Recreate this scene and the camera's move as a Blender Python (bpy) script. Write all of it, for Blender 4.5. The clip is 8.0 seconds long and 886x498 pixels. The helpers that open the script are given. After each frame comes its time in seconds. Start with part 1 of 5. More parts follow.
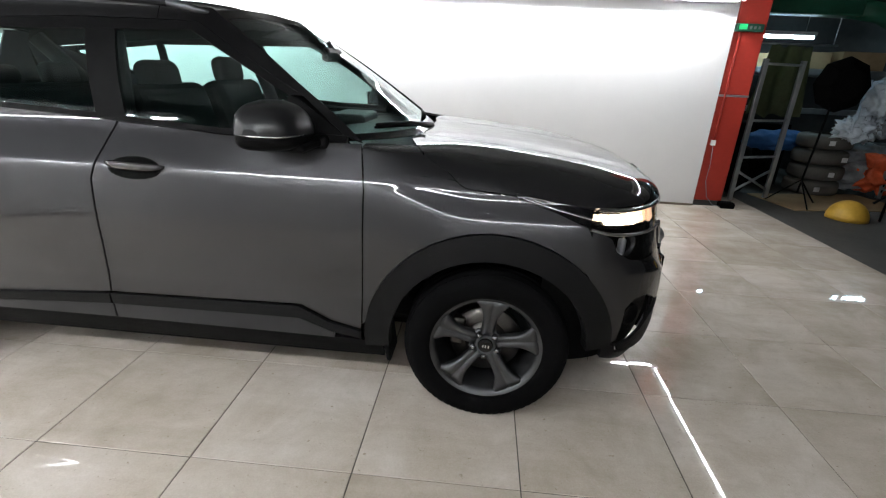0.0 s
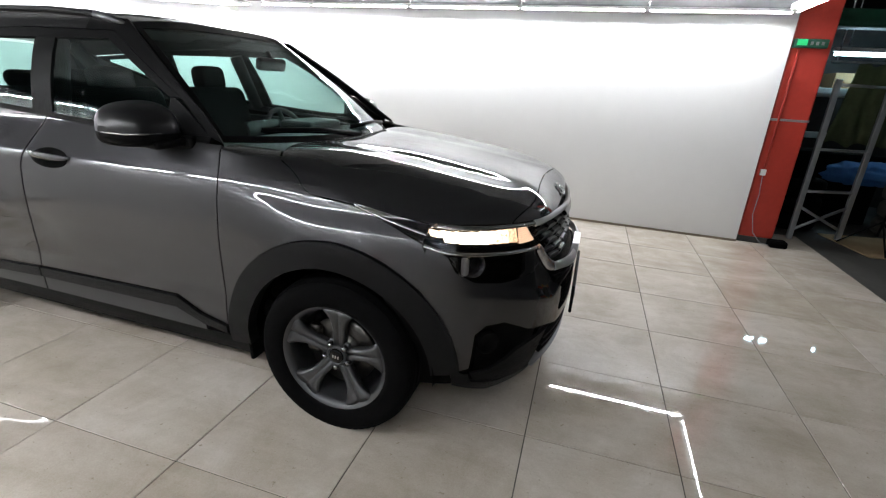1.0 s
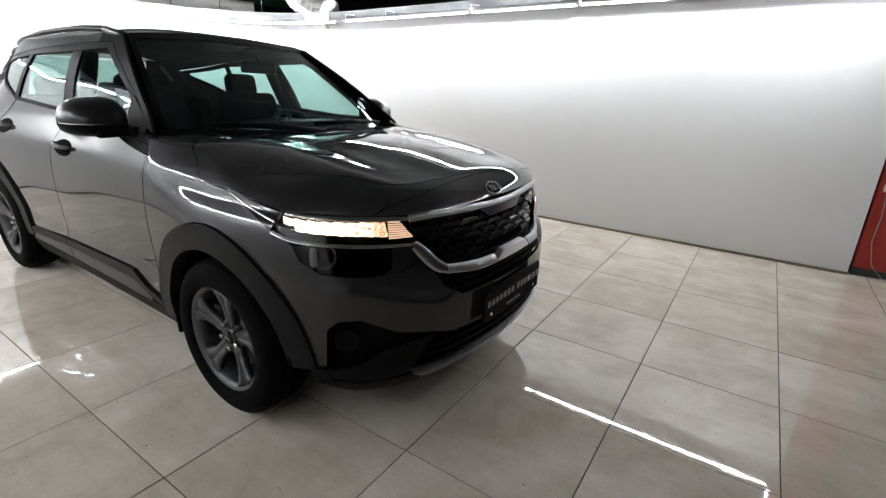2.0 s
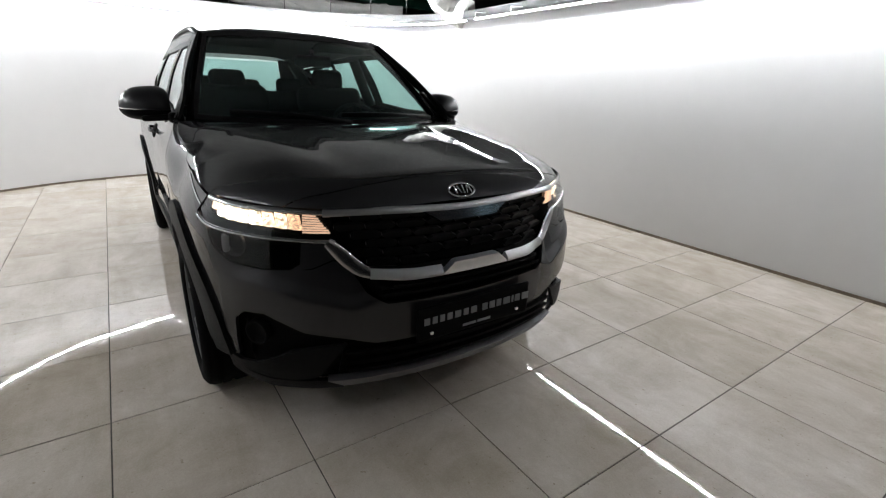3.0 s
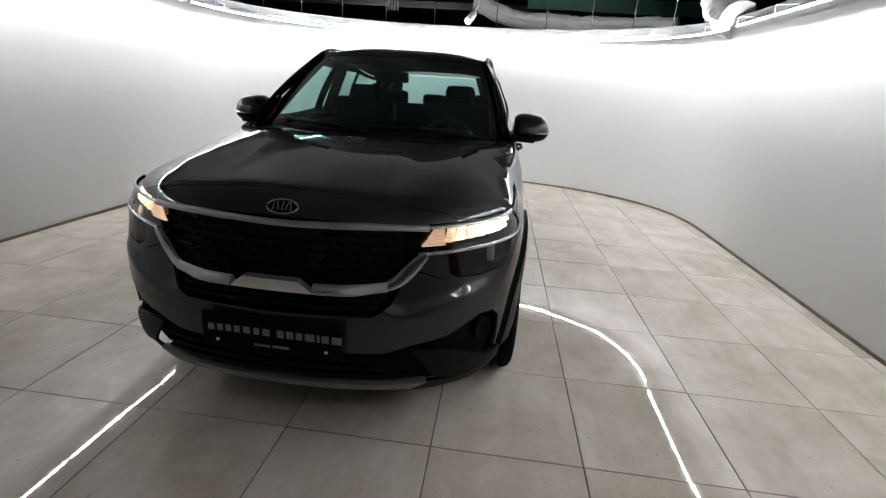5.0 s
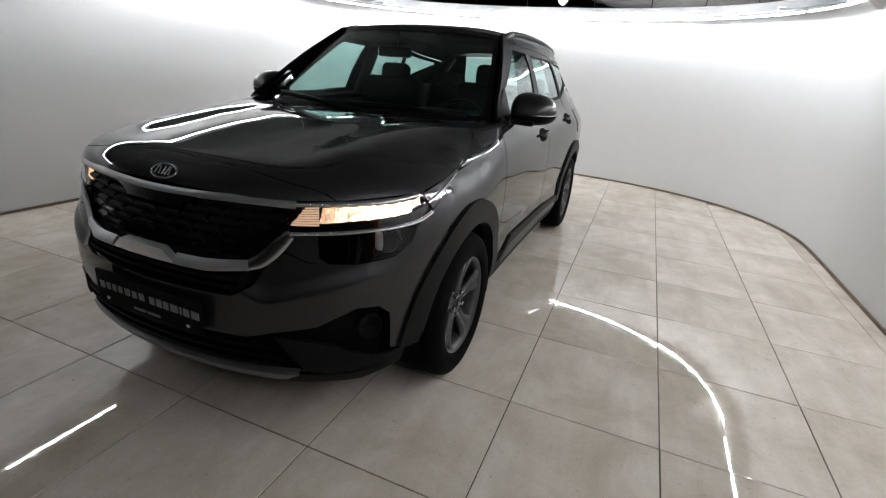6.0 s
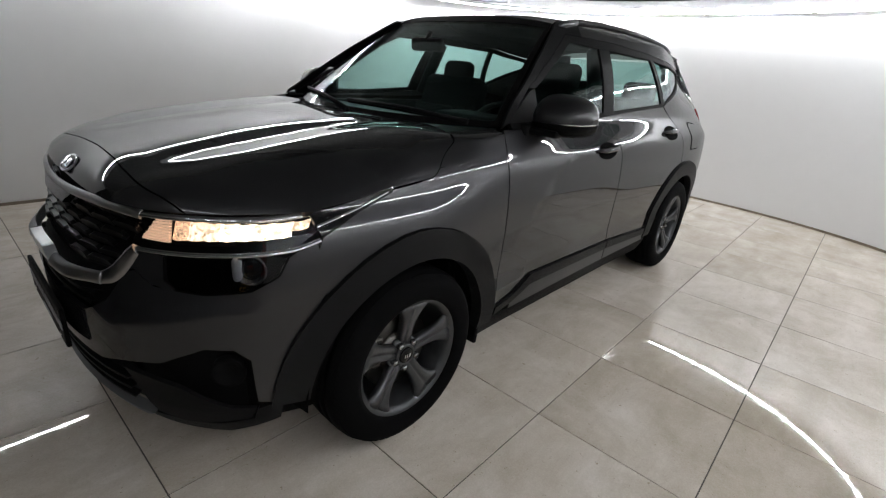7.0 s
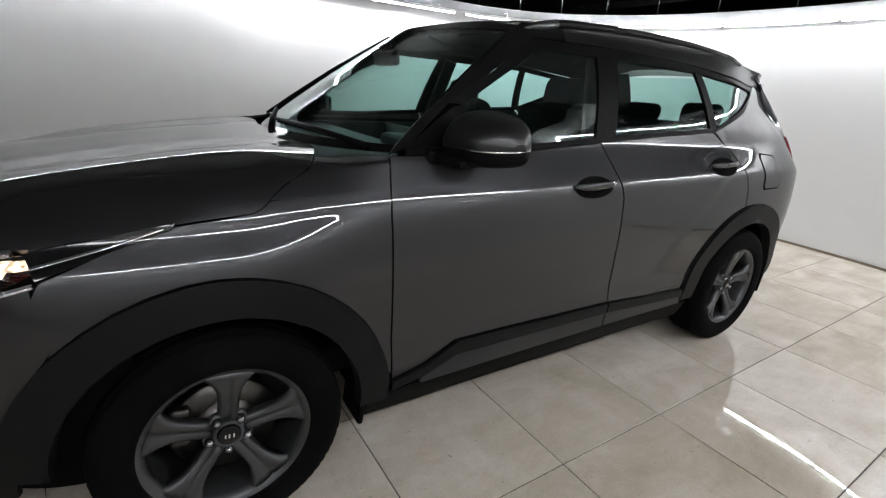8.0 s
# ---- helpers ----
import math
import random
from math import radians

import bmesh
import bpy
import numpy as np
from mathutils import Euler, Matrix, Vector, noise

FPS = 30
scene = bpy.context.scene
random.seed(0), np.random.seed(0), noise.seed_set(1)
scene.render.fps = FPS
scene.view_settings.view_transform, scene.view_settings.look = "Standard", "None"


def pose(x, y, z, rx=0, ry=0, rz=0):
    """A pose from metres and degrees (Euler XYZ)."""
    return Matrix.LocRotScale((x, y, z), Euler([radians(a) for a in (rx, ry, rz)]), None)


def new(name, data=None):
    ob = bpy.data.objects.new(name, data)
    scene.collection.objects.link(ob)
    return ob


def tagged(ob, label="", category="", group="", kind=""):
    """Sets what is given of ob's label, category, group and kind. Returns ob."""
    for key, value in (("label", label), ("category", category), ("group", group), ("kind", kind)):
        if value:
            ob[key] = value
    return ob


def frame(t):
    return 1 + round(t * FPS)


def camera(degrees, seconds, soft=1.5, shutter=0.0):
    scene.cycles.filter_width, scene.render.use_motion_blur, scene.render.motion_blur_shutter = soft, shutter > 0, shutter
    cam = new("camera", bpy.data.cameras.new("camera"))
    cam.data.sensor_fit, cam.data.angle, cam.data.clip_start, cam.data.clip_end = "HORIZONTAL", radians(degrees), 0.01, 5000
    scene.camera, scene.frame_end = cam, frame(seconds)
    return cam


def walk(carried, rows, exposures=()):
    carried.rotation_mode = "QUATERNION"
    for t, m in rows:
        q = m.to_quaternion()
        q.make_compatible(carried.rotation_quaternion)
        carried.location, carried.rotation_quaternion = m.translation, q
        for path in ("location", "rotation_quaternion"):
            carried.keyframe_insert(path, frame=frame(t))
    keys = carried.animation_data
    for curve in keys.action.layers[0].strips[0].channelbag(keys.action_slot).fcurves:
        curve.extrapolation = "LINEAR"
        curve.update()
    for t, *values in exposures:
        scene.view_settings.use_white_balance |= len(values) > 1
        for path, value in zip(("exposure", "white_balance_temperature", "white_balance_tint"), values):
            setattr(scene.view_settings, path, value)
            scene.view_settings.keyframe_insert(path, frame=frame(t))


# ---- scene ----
cam = camera(87.00, 8.0, soft=1.2, shutter=0.0)
PATH = [
    (0, pose(-0.053, -2.466, 1.360, 68.96, -2.34, 5.64)),
    (0.5, pose(0.399, -2.395, 1.346, 69.68, -3.24, 11.51)),
    (1, pose(0.830, -2.240, 1.368, 70.35, -3.35, 17.93)),
    (1.5, pose(1.274, -2.055, 1.366, 70.67, -2.44, 25.86)),
    (1.7, pose(1.439, -1.938, 1.318, 71.01, -2.17, 29.26)),
    (2.8, pose(2.041, -1.172, 1.313, 70.78, -1.86, 51.77)),
    (3, pose(2.096, -1.006, 1.289, 70.79, -2.05, 56.44)),
    (3.5, pose(2.182, -0.592, 1.325, 70.88, -2.16, 68.23)),
    (4, pose(2.282, -0.133, 1.346, 71.65, -2.01, 79.67)),
    (4.2, pose(2.281, 0.054, 1.330, 71.41, -2.41, 83.89)),
    (5.3, pose(2.150, 1.015, 1.362, 70.56, -3.71, 102.23)),
    (5.5, pose(2.067, 1.180, 1.323, 70.06, -3.81, 105.29)),
    (6, pose(1.792, 1.502, 1.312, 69.15, -4.02, 113.80)),
    (6.5, pose(1.439, 1.751, 1.313, 69.23, -3.66, 124.55)),
    (7, pose(0.997, 1.878, 1.306, 68.61, -4.49, 133.24)),
    (7.5, pose(0.557, 1.987, 1.297, 70.32, -3.96, 141.42)),
    (8, pose(0.106, 2.062, 1.300, 70.80, -3.75, 148.14)),
]
walk(cam, PATH, exposures=[(0.0, 0.80), (1.7, 0.50), (4.2, -0.01), (5.5, -0.12), (7.0, -0.20), (8.0, -0.12)])

# ---------------------------------------------------------------- light
world = bpy.data.worlds.new("garage_dark")
scene.world = world
world.use_nodes = True
world.node_tree.nodes["Background"].inputs[0].default_value = (0.02, 0.022, 0.025, 1)
world.node_tree.nodes["Background"].inputs[1].default_value = 0.2
TUBE_POWER = 300.0        # emission of the booth's tubes
HEAD_POWER = 14.0         # emission of the lit headlamps

# ---------------------------------------------------------------- materials
def mat(name, color, rough=0.5, metal=0.0, coat=0.0, coat_rough=0.03, noise_scale=0.0, noise_amt=0.0, bump=0.0,
        bump_scale=200.0, emit=None, power=0.0, spec=0.5, rand=0.0, rough_var=0.0):
    m = bpy.data.materials.new(name)
    m.use_nodes = True
    nt = m.node_tree
    b = nt.nodes["Principled BSDF"]
    b.inputs["Base Color"].default_value = (*color, 1)
    b.inputs["Roughness"].default_value = rough
    b.inputs["Metallic"].default_value = metal
    b.inputs["Coat Weight"].default_value = coat
    b.inputs["Coat Roughness"].default_value = coat_rough
    b.inputs["Specular IOR Level"].default_value = spec
    if emit:
        b.inputs["Emission Color"].default_value = (*emit, 1)
        b.inputs["Emission Strength"].default_value = power
    geo = nt.nodes.new("ShaderNodeTexCoord")
    if noise_amt or rand or rough_var:
        n1 = nt.nodes.new("ShaderNodeTexNoise")
        n1.inputs["Scale"].default_value = noise_scale or 3.0
        n1.inputs["Detail"].default_value = 6
        nt.links.new(geo.outputs["Object"], n1.inputs["Vector"])
        n2 = nt.nodes.new("ShaderNodeTexNoise")
        n2.inputs["Scale"].default_value = (noise_scale or 3.0) * 9
        n2.inputs["Detail"].default_value = 4
        nt.links.new(geo.outputs["Object"], n2.inputs["Vector"])
        add = nt.nodes.new("ShaderNodeMath")
        add.operation = "MULTIPLY_ADD"
        nt.links.new(n2.outputs["Fac"], add.inputs[0])
        add.inputs[1].default_value = 0.45
        nt.links.new(n1.outputs["Fac"], add.inputs[2])
        ramp = nt.nodes.new("ShaderNodeMapRange")
        ramp.inputs["From Min"].default_value, ramp.inputs["From Max"].default_value = 0.4, 1.05
        ramp.inputs["To Min"].default_value, ramp.inputs["To Max"].default_value = 1 - noise_amt, 1 + noise_amt
        nt.links.new(add.outputs[0], ramp.inputs["Value"])
        val = ramp.outputs[0]
        if rand:
            info = nt.nodes.new("ShaderNodeObjectInfo")
            rr = nt.nodes.new("ShaderNodeMapRange")
            rr.inputs["To Min"].default_value, rr.inputs["To Max"].default_value = 1 - rand, 1 + rand
            nt.links.new(info.outputs["Random"], rr.inputs["Value"])
            mul = nt.nodes.new("ShaderNodeMath")
            mul.operation = "MULTIPLY"
            nt.links.new(val, mul.inputs[0])
            nt.links.new(rr.outputs[0], mul.inputs[1])
            val = mul.outputs[0]
        sc = nt.nodes.new("ShaderNodeVectorMath")
        sc.operation = "SCALE"
        sc.inputs[0].default_value = color
        nt.links.new(val, sc.inputs["Scale"])
        nt.links.new(sc.outputs[0], b.inputs["Base Color"])
        if rough_var:
            rv = nt.nodes.new("ShaderNodeMapRange")
            rv.inputs["From Min"].default_value, rv.inputs["From Max"].default_value = 0.4, 1.05
            rv.inputs["To Min"].default_value, rv.inputs["To Max"].default_value = rough - rough_var, rough + rough_var
            nt.links.new(add.outputs[0], rv.inputs["Value"])
            nt.links.new(rv.outputs[0], b.inputs["Roughness"])
    if bump:
        nb = nt.nodes.new("ShaderNodeTexNoise")
        nb.inputs["Scale"].default_value = bump_scale
        nb.inputs["Detail"].default_value = 5
        nt.links.new(geo.outputs["Object"], nb.inputs["Vector"])
        bp = nt.nodes.new("ShaderNodeBump")
        bp.inputs["Strength"].default_value = bump
        bp.inputs["Distance"].default_value = 0.002
        nt.links.new(nb.outputs["Fac"], bp.inputs["Height"])
        nt.links.new(bp.outputs[0], b.inputs["Normal"])
    return m


def glass_mat(name, tint, gloss=1.0):
    m = bpy.data.materials.new(name)
    m.use_nodes = True
    nt = m.node_tree
    nt.nodes.clear()
    out = nt.nodes.new("ShaderNodeOutputMaterial")
    tr = nt.nodes.new("ShaderNodeBsdfTransparent")
    tr.inputs[0].default_value = (*tint, 1)
    gl = nt.nodes.new("ShaderNodeBsdfGlossy")
    gl.inputs["Roughness"].default_value = 0.0
    gl.inputs["Color"].default_value = (0.95, 0.97, 0.97, 1)
    # gloss of a thin pane: four in a hundred face on, rising towards the edge
    lw = nt.nodes.new("ShaderNodeLayerWeight")
    lw.inputs["Blend"].default_value = 0.5
    pw = nt.nodes.new("ShaderNodeMath")
    pw.operation = "POWER"
    pw.inputs[1].default_value = 5.0
    nt.links.new(lw.outputs["Facing"], pw.inputs[0])
    fr = nt.nodes.new("ShaderNodeMath")
    fr.operation = "MULTIPLY_ADD"
    fr.inputs[1].default_value, fr.inputs[2].default_value = 0.93 * gloss, 0.04 * gloss
    nt.links.new(pw.outputs[0], fr.inputs[0])
    mx = nt.nodes.new("ShaderNodeMixShader")
    nt.links.new(fr.outputs[0], mx.inputs[0])
    nt.links.new(tr.outputs[0], mx.inputs[1])
    nt.links.new(gl.outputs[0], mx.inputs[2])
    nt.links.new(mx.outputs[0], out.inputs[0])
    return m


def tile_mat():
    """Polished beige stone ware: clouds, long streaks, specks and scuffs, another stretch of them for each tile."""
    m = mat("floor_tile_glaze", (0.68, 0.605, 0.515), rough=0.03, spec=0.95)
    nt = m.node_tree
    b = nt.nodes["Principled BSDF"]
    b.inputs["IOR"].default_value = 1.6
    tc = nt.nodes.new("ShaderNodeTexCoord")
    info = nt.nodes.new("ShaderNodeObjectInfo")
    sc = nt.nodes.new("ShaderNodeCombineXYZ")
    nt.links.new(info.outputs["Random"], sc.inputs[0])
    nt.links.new(info.outputs["Random"], sc.inputs[1])
    base = nt.nodes.new("ShaderNodeVectorMath")
    base.operation = "MULTIPLY_ADD"
    base.inputs[1].default_value = (37, 91, 0)
    nt.links.new(sc.outputs[0], base.inputs[0])
    nt.links.new(tc.outputs["Object"], base.inputs[2])

    def layer(stretch, scale, detail, rough, lo, hi, a, b_, distort=0.0):
        mp = nt.nodes.new("ShaderNodeMapping")
        mp.inputs["Scale"].default_value = stretch
        nt.links.new(base.outputs[0], mp.inputs[0])
        n = nt.nodes.new("ShaderNodeTexNoise")
        n.inputs["Scale"].default_value = scale
        n.inputs["Detail"].default_value = detail
        n.inputs["Roughness"].default_value = rough
        n.inputs["Distortion"].default_value = distort
        nt.links.new(mp.outputs[0], n.inputs["Vector"])
        r = nt.nodes.new("ShaderNodeMapRange")
        r.inputs["From Min"].default_value, r.inputs["From Max"].default_value = lo, hi
        r.inputs["To Min"].default_value, r.inputs["To Max"].default_value = a, b_
        nt.links.new(n.outputs["Fac"], r.inputs["Value"])
        return r.outputs[0]

    clouds = layer((1, 1, 1), 2.6, 7, .66, .32, .68, .83, 1.07, .5)
    streaks = layer((1.0, 4.5, 1), 1.5, 7, .68, .35, .65, .94, 1.04, .3)
    specks = layer((1, 1, 1), 38, 4, .65, .27, .35, .66, 1.0)
    grain = layer((1, 1, 1), 160, 4, .7, .3, .7, .95, 1.05)
    tone = nt.nodes.new("ShaderNodeMapRange")
    tone.inputs["To Min"].default_value, tone.inputs["To Max"].default_value = .94, 1.05
    nt.links.new(info.outputs["Random"], tone.inputs["Value"])
    val = tone.outputs[0]
    for q in (clouds, streaks, specks, grain):
        mul = nt.nodes.new("ShaderNodeMath")
        mul.operation = "MULTIPLY"
        nt.links.new(val, mul.inputs[0])
        nt.links.new(q, mul.inputs[1])
        val = mul.outputs[0]
    # the darker it is, the browner
    br = nt.nodes.new("ShaderNodeMix")
    br.data_type = "RGBA"
    br.inputs["A"].default_value = (.60, .52, .415, 1)
    br.inputs["B"].default_value = (.67, .61, .55, 1)
    w = nt.nodes.new("ShaderNodeMapRange")
    w.inputs["From Min"].default_value, w.inputs["From Max"].default_value = .78, 1.08
    nt.links.new(val, w.inputs["Value"])
    nt.links.new(w.outputs[0], br.inputs["Factor"])
    out = nt.nodes.new("ShaderNodeVectorMath")
    out.operation = "SCALE"
    nt.links.new(br.outputs["Result"], out.inputs[0])
    nt.links.new(val, out.inputs["Scale"])
    nt.links.new(out.outputs[0], b.inputs["Base Color"])
    nt.links.new(layer((2, 2, 1), 4.0, 7, .65, .35, .72, .012, .045, .5), b.inputs["Roughness"])
    return m


M_PAINT = mat("grey_metallic_paint", (0.0406, 0.0402, 0.043), rough=0.44, metal=0.78, coat=1.0, coat_rough=0.012,
              bump=0.02, bump_scale=1500)
# flakes under the clear coat scatter light, with little gloss of their own
M_PAINT.node_tree.nodes["Principled BSDF"].inputs["Specular IOR Level"].default_value = 0.1
M_PAINT.node_tree.nodes["Principled BSDF"].inputs["Coat IOR"].default_value = 1.44
M_PAINT.node_tree.nodes["Principled BSDF"].inputs["Specular Tint"].default_value = (0.05, 0.05, 0.05, 1)
M_SATIN = mat("satin_grey_plastic", (0.025, 0.025, 0.0265), rough=0.38, metal=0.3, spec=0.3, noise_scale=6, noise_amt=0.06)
M_BLACKP = mat("black_plastic", (0.0045, 0.0045, 0.0047), rough=0.5, spec=0.035, noise_scale=8, noise_amt=0.12, bump=0.25, bump_scale=900)
# body grey darkened in the colour for the dark ceiling the housing reflects
M_MIRROR = mat("mirror_paint_dark_reflection", (0.010, 0.010, 0.0108), rough=0.30, spec=0.35, noise_scale=8, noise_amt=0.08)
M_CLAD = mat("dark_cladding", (0.0062, 0.0062, 0.0065), rough=0.48, spec=0.09, noise_scale=5, noise_amt=0.1, bump=0.3, bump_scale=1100)
M_GLOSSB = mat("gloss_black", (0.004, 0.004, 0.0045), rough=0.10, spec=0.28)
M_VOID = mat("matt_black_shell", (0.0025, 0.0025, 0.0025), rough=0.9, spec=0.04)
M_CHROME = mat("satin_chrome", (0.48, 0.485, 0.50), rough=0.25, metal=1.0, noise_scale=14, noise_amt=0.06)
M_BRUSHED = mat("brushed_silver", (0.85, 0.86, 0.88), rough=0.42, metal=1.0, noise_scale=30, noise_amt=0.06)
M_DULLSILVER = mat("dull_silver_plastic", (0.22, 0.22, 0.225), rough=0.5, metal=0.8, noise_scale=20, noise_amt=0.08)
M_GRILLE = mat("grille_plastic", (0.0038, 0.0038, 0.0040), rough=0.36, spec=0.15, noise_scale=20, noise_amt=0.1)
M_KNURL = mat("knurled_chrome", (0.47, 0.475, 0.485), rough=0.3, metal=1.0, bump=1.0, bump_scale=300)
M_DARKCHROME = mat("dark_chrome", (0.20, 0.205, 0.22), rough=0.22, metal=1.0, noise_scale=14, noise_amt=0.06)
M_BRIGHT = mat("bright_chrome", (0.85, 0.86, 0.88), rough=0.06, metal=1.0)
M_RUBBER = mat("tyre_rubber", (0.0030, 0.0030, 0.0032), rough=0.75, noise_scale=7, noise_amt=0.2, bump=0.3, bump_scale=500, spec=0.03)
M_ALLOY = mat("grey_alloy", (0.066, 0.068, 0.072), rough=0.42, metal=0.85, coat=0.3, noise_scale=9, noise_amt=0.06)
M_NUT = mat("nut_steel", (0.30, 0.30, 0.31), rough=0.25, metal=1.0)
M_STEEL = mat("brake_steel", (0.085, 0.08, 0.074), rough=0.35, metal=1.0, noise_scale=12, noise_amt=0.25)
M_GLASS = glass_mat("window_glass", (0.80, 0.92, 0.90))
M_DARKGLASS = glass_mat("rear_glass", (0.80, 0.92, 0.90))
M_LENS = glass_mat("lamp_lens", (0.95, 0.95, 0.95))
M_SMOKE = glass_mat("smoked_lamp_lens", (0.70, 0.70, 0.71), 0.8)
M_LAMP = mat("lit_lamp", (0.9, 0.8, 0.6), rough=0.3, emit=(1.0, 0.71, 0.50), power=HEAD_POWER * 0.10)
M_LAMPHOT = mat("lit_lamp_core", (0.9, 0.85, 0.7), rough=0.3, emit=(1.0, 0.80, 0.58), power=HEAD_POWER * 0.27)
M_LAMPDIM = mat("lit_lamp_edge", (0.8, 0.7, 0.5), rough=0.25, metal=0.4, emit=(1.0, 0.60, 0.36), power=HEAD_POWER * 0.06)
M_AMBER = mat("amber_reflector", (0.75, 0.5, 0.3), rough=0.25, metal=0.3, emit=(1.0, 0.66, 0.46), power=HEAD_POWER * 0.045)


def facets(m, scale, lo, hi):
    """Pressed facets of a lamp's reflector, each throwing a different share of the light."""
    nt = m.node_tree
    b = nt.nodes["Principled BSDF"]
    tc = nt.nodes.new("ShaderNodeTexCoord")
    v = nt.nodes.new("ShaderNodeTexVoronoi")
    v.inputs["Scale"].default_value = scale
    nt.links.new(tc.outputs["Object"], v.inputs["Vector"])
    sep = nt.nodes.new("ShaderNodeSeparateColor")
    nt.links.new(v.outputs["Color"], sep.inputs[0])
    r = nt.nodes.new("ShaderNodeMapRange")
    p = b.inputs["Emission Strength"].default_value
    r.inputs["To Min"].default_value, r.inputs["To Max"].default_value = p * lo, p * hi
    nt.links.new(sep.outputs[0], r.inputs["Value"])
    nt.links.new(r.outputs[0], b.inputs["Emission Strength"])


facets(M_LAMP, 130, 0.15, 2.2)
facets(M_LAMPHOT, 110, 0.12, 1.9)
facets(M_LAMPDIM, 210, 0.15, 2.0)
M_RED = mat("red_lamp_plastic", (0.25, 0.01, 0.012), rough=0.1, coat=1.0)
M_CLOTH = mat("dark_seat_cloth", (0.0045, 0.0045, 0.0048), rough=0.9, spec=0.1, noise_scale=20, noise_amt=0.2, bump=0.5, bump_scale=600)
M_DASH = mat("dash_plastic", (0.006, 0.006, 0.0063), rough=0.6, spec=0.2, bump=0.3, bump_scale=800)
M_LETTER = mat("pale_grey_print", (0.17, 0.17, 0.177), rough=0.4)
M_PROJ = mat("pale_projector_metal", (0.62, 0.62, 0.63), rough=0.35, metal=0.3)
M_WALL = mat("white_wall_paint", (0.79, 0.79, 0.795), rough=0.6, noise_scale=0.9, noise_amt=0.025, bump=0.06, bump_scale=60)
M_TRIM = mat("white_fascia", (0.72, 0.72, 0.73), rough=0.5, noise_scale=3, noise_amt=0.05)
# dark grey stands in for the shade on the band above the tubes
M_FASCIA = mat("film_fascia_shade_grey", (0.16, 0.16, 0.165), rough=0.45, noise_scale=3, noise_amt=0.2, bump=0.4, bump_scale=12)
M_BASE = mat("dirty_wood_edge", (0.20, 0.16, 0.12), rough=0.8, noise_scale=6, noise_amt=0.45)
M_TUBE = mat("lit_tube", (0.9, 0.9, 0.9), rough=0.4, emit=(0.95, 0.975, 1.0), power=TUBE_POWER)
M_TILE = tile_mat()
M_GROUT = mat("dark_grout", (0.09, 0.08, 0.07), rough=0.9, noise_scale=9, noise_amt=0.3)
M_ASPHALT = mat("dark_garage_floor", (0.05, 0.048, 0.045), rough=0.75, noise_scale=1.5, noise_amt=0.35, bump=0.5, bump_scale=80)
M_CONC = mat("grey_concrete", (0.06, 0.06, 0.058), rough=0.85, noise_scale=1.2, noise_amt=0.3, bump=0.5, bump_scale=40)
M_DARKWALL = mat("dark_garage_wall", (0.06, 0.06, 0.06), rough=0.9, noise_scale=1.0, noise_amt=0.4)
M_GREEN = mat("green_steel_paint", (0.012, 0.075, 0.045), rough=0.45, noise_scale=4, noise_amt=0.25)
M_REDPAINT = mat("red_column_paint", (0.42, 0.035, 0.022), rough=0.5, noise_scale=2.5, noise_amt=0.18, bump=0.15, bump_scale=90)
M_GALV = mat("galvanised_steel", (0.42, 0.44, 0.46), rough=0.42, metal=0.8, noise_scale=9, noise_amt=0.2)
M_DARKSTEEL = mat("dull_dark_steel", (0.10, 0.10, 0.10), rough=0.6, metal=0.5, noise_scale=9, noise_amt=0.25)
M_FOIL = mat("white_wrap_foil", (0.78, 0.77, 0.75), rough=0.4, noise_scale=6, noise_amt=0.12, bump=0.8, bump_scale=25)

# ---------------------------------------------------------------- helpers for things
def part(name, bm, material, parent, label=""):
    me = bpy.data.meshes.new(name)
    bm.to_mesh(me)
    bm.free()
    me.materials.append(material)
    ob = new(name, me)
    ob.parent = parent
    if label:
        ob["label"] = label
    return ob


def thing(name, label, category, loc=(0, 0, 0), group="", kind="", rz=0.0):
    e = new(name)
    e.empty_display_size = 0.1
    e.matrix_basis = pose(*loc, 0, 0, rz)
    return tagged(e, label, category, group, kind)


def lone(name, bm, material, label, category, loc=(0, 0, 0), group="", kind="", rz=0.0):
    ob = part(name, bm, material, None)
    ob.matrix_basis = pose(*loc, 0, 0, rz)
    return tagged(ob, label, category, group, kind)


def add_box(bm, c, s, bevel=0.0, m=None, seg=2):
    """A box of size s round c, with rounded edges, into bm."""
    geom = bmesh.ops.create_cube(bm, size=1.0)["verts"]
    for v in geom:
        v.co = Vector((v.co.x * s[0], v.co.y * s[1], v.co.z * s[2]))
    if bevel:
        es = list({e for v in geom for e in v.link_edges})
        r = bmesh.ops.bevel(bm, geom=es, offset=bevel, segments=seg, affect="EDGES", profile=0.5, clamp_overlap=True)
        geom = list({v for f in r["faces"] for v in f.verts} | {v for v in geom if v.is_valid})
    M = Matrix.Translation(c) @ (m if m is not None else Matrix())
    for v in geom:
        v.co = M @ v.co
    return bm


def boxm(c, s, bevel=0.0, m=None, seg=2):
    return add_box(bmesh.new(), c, s, bevel, m, seg)


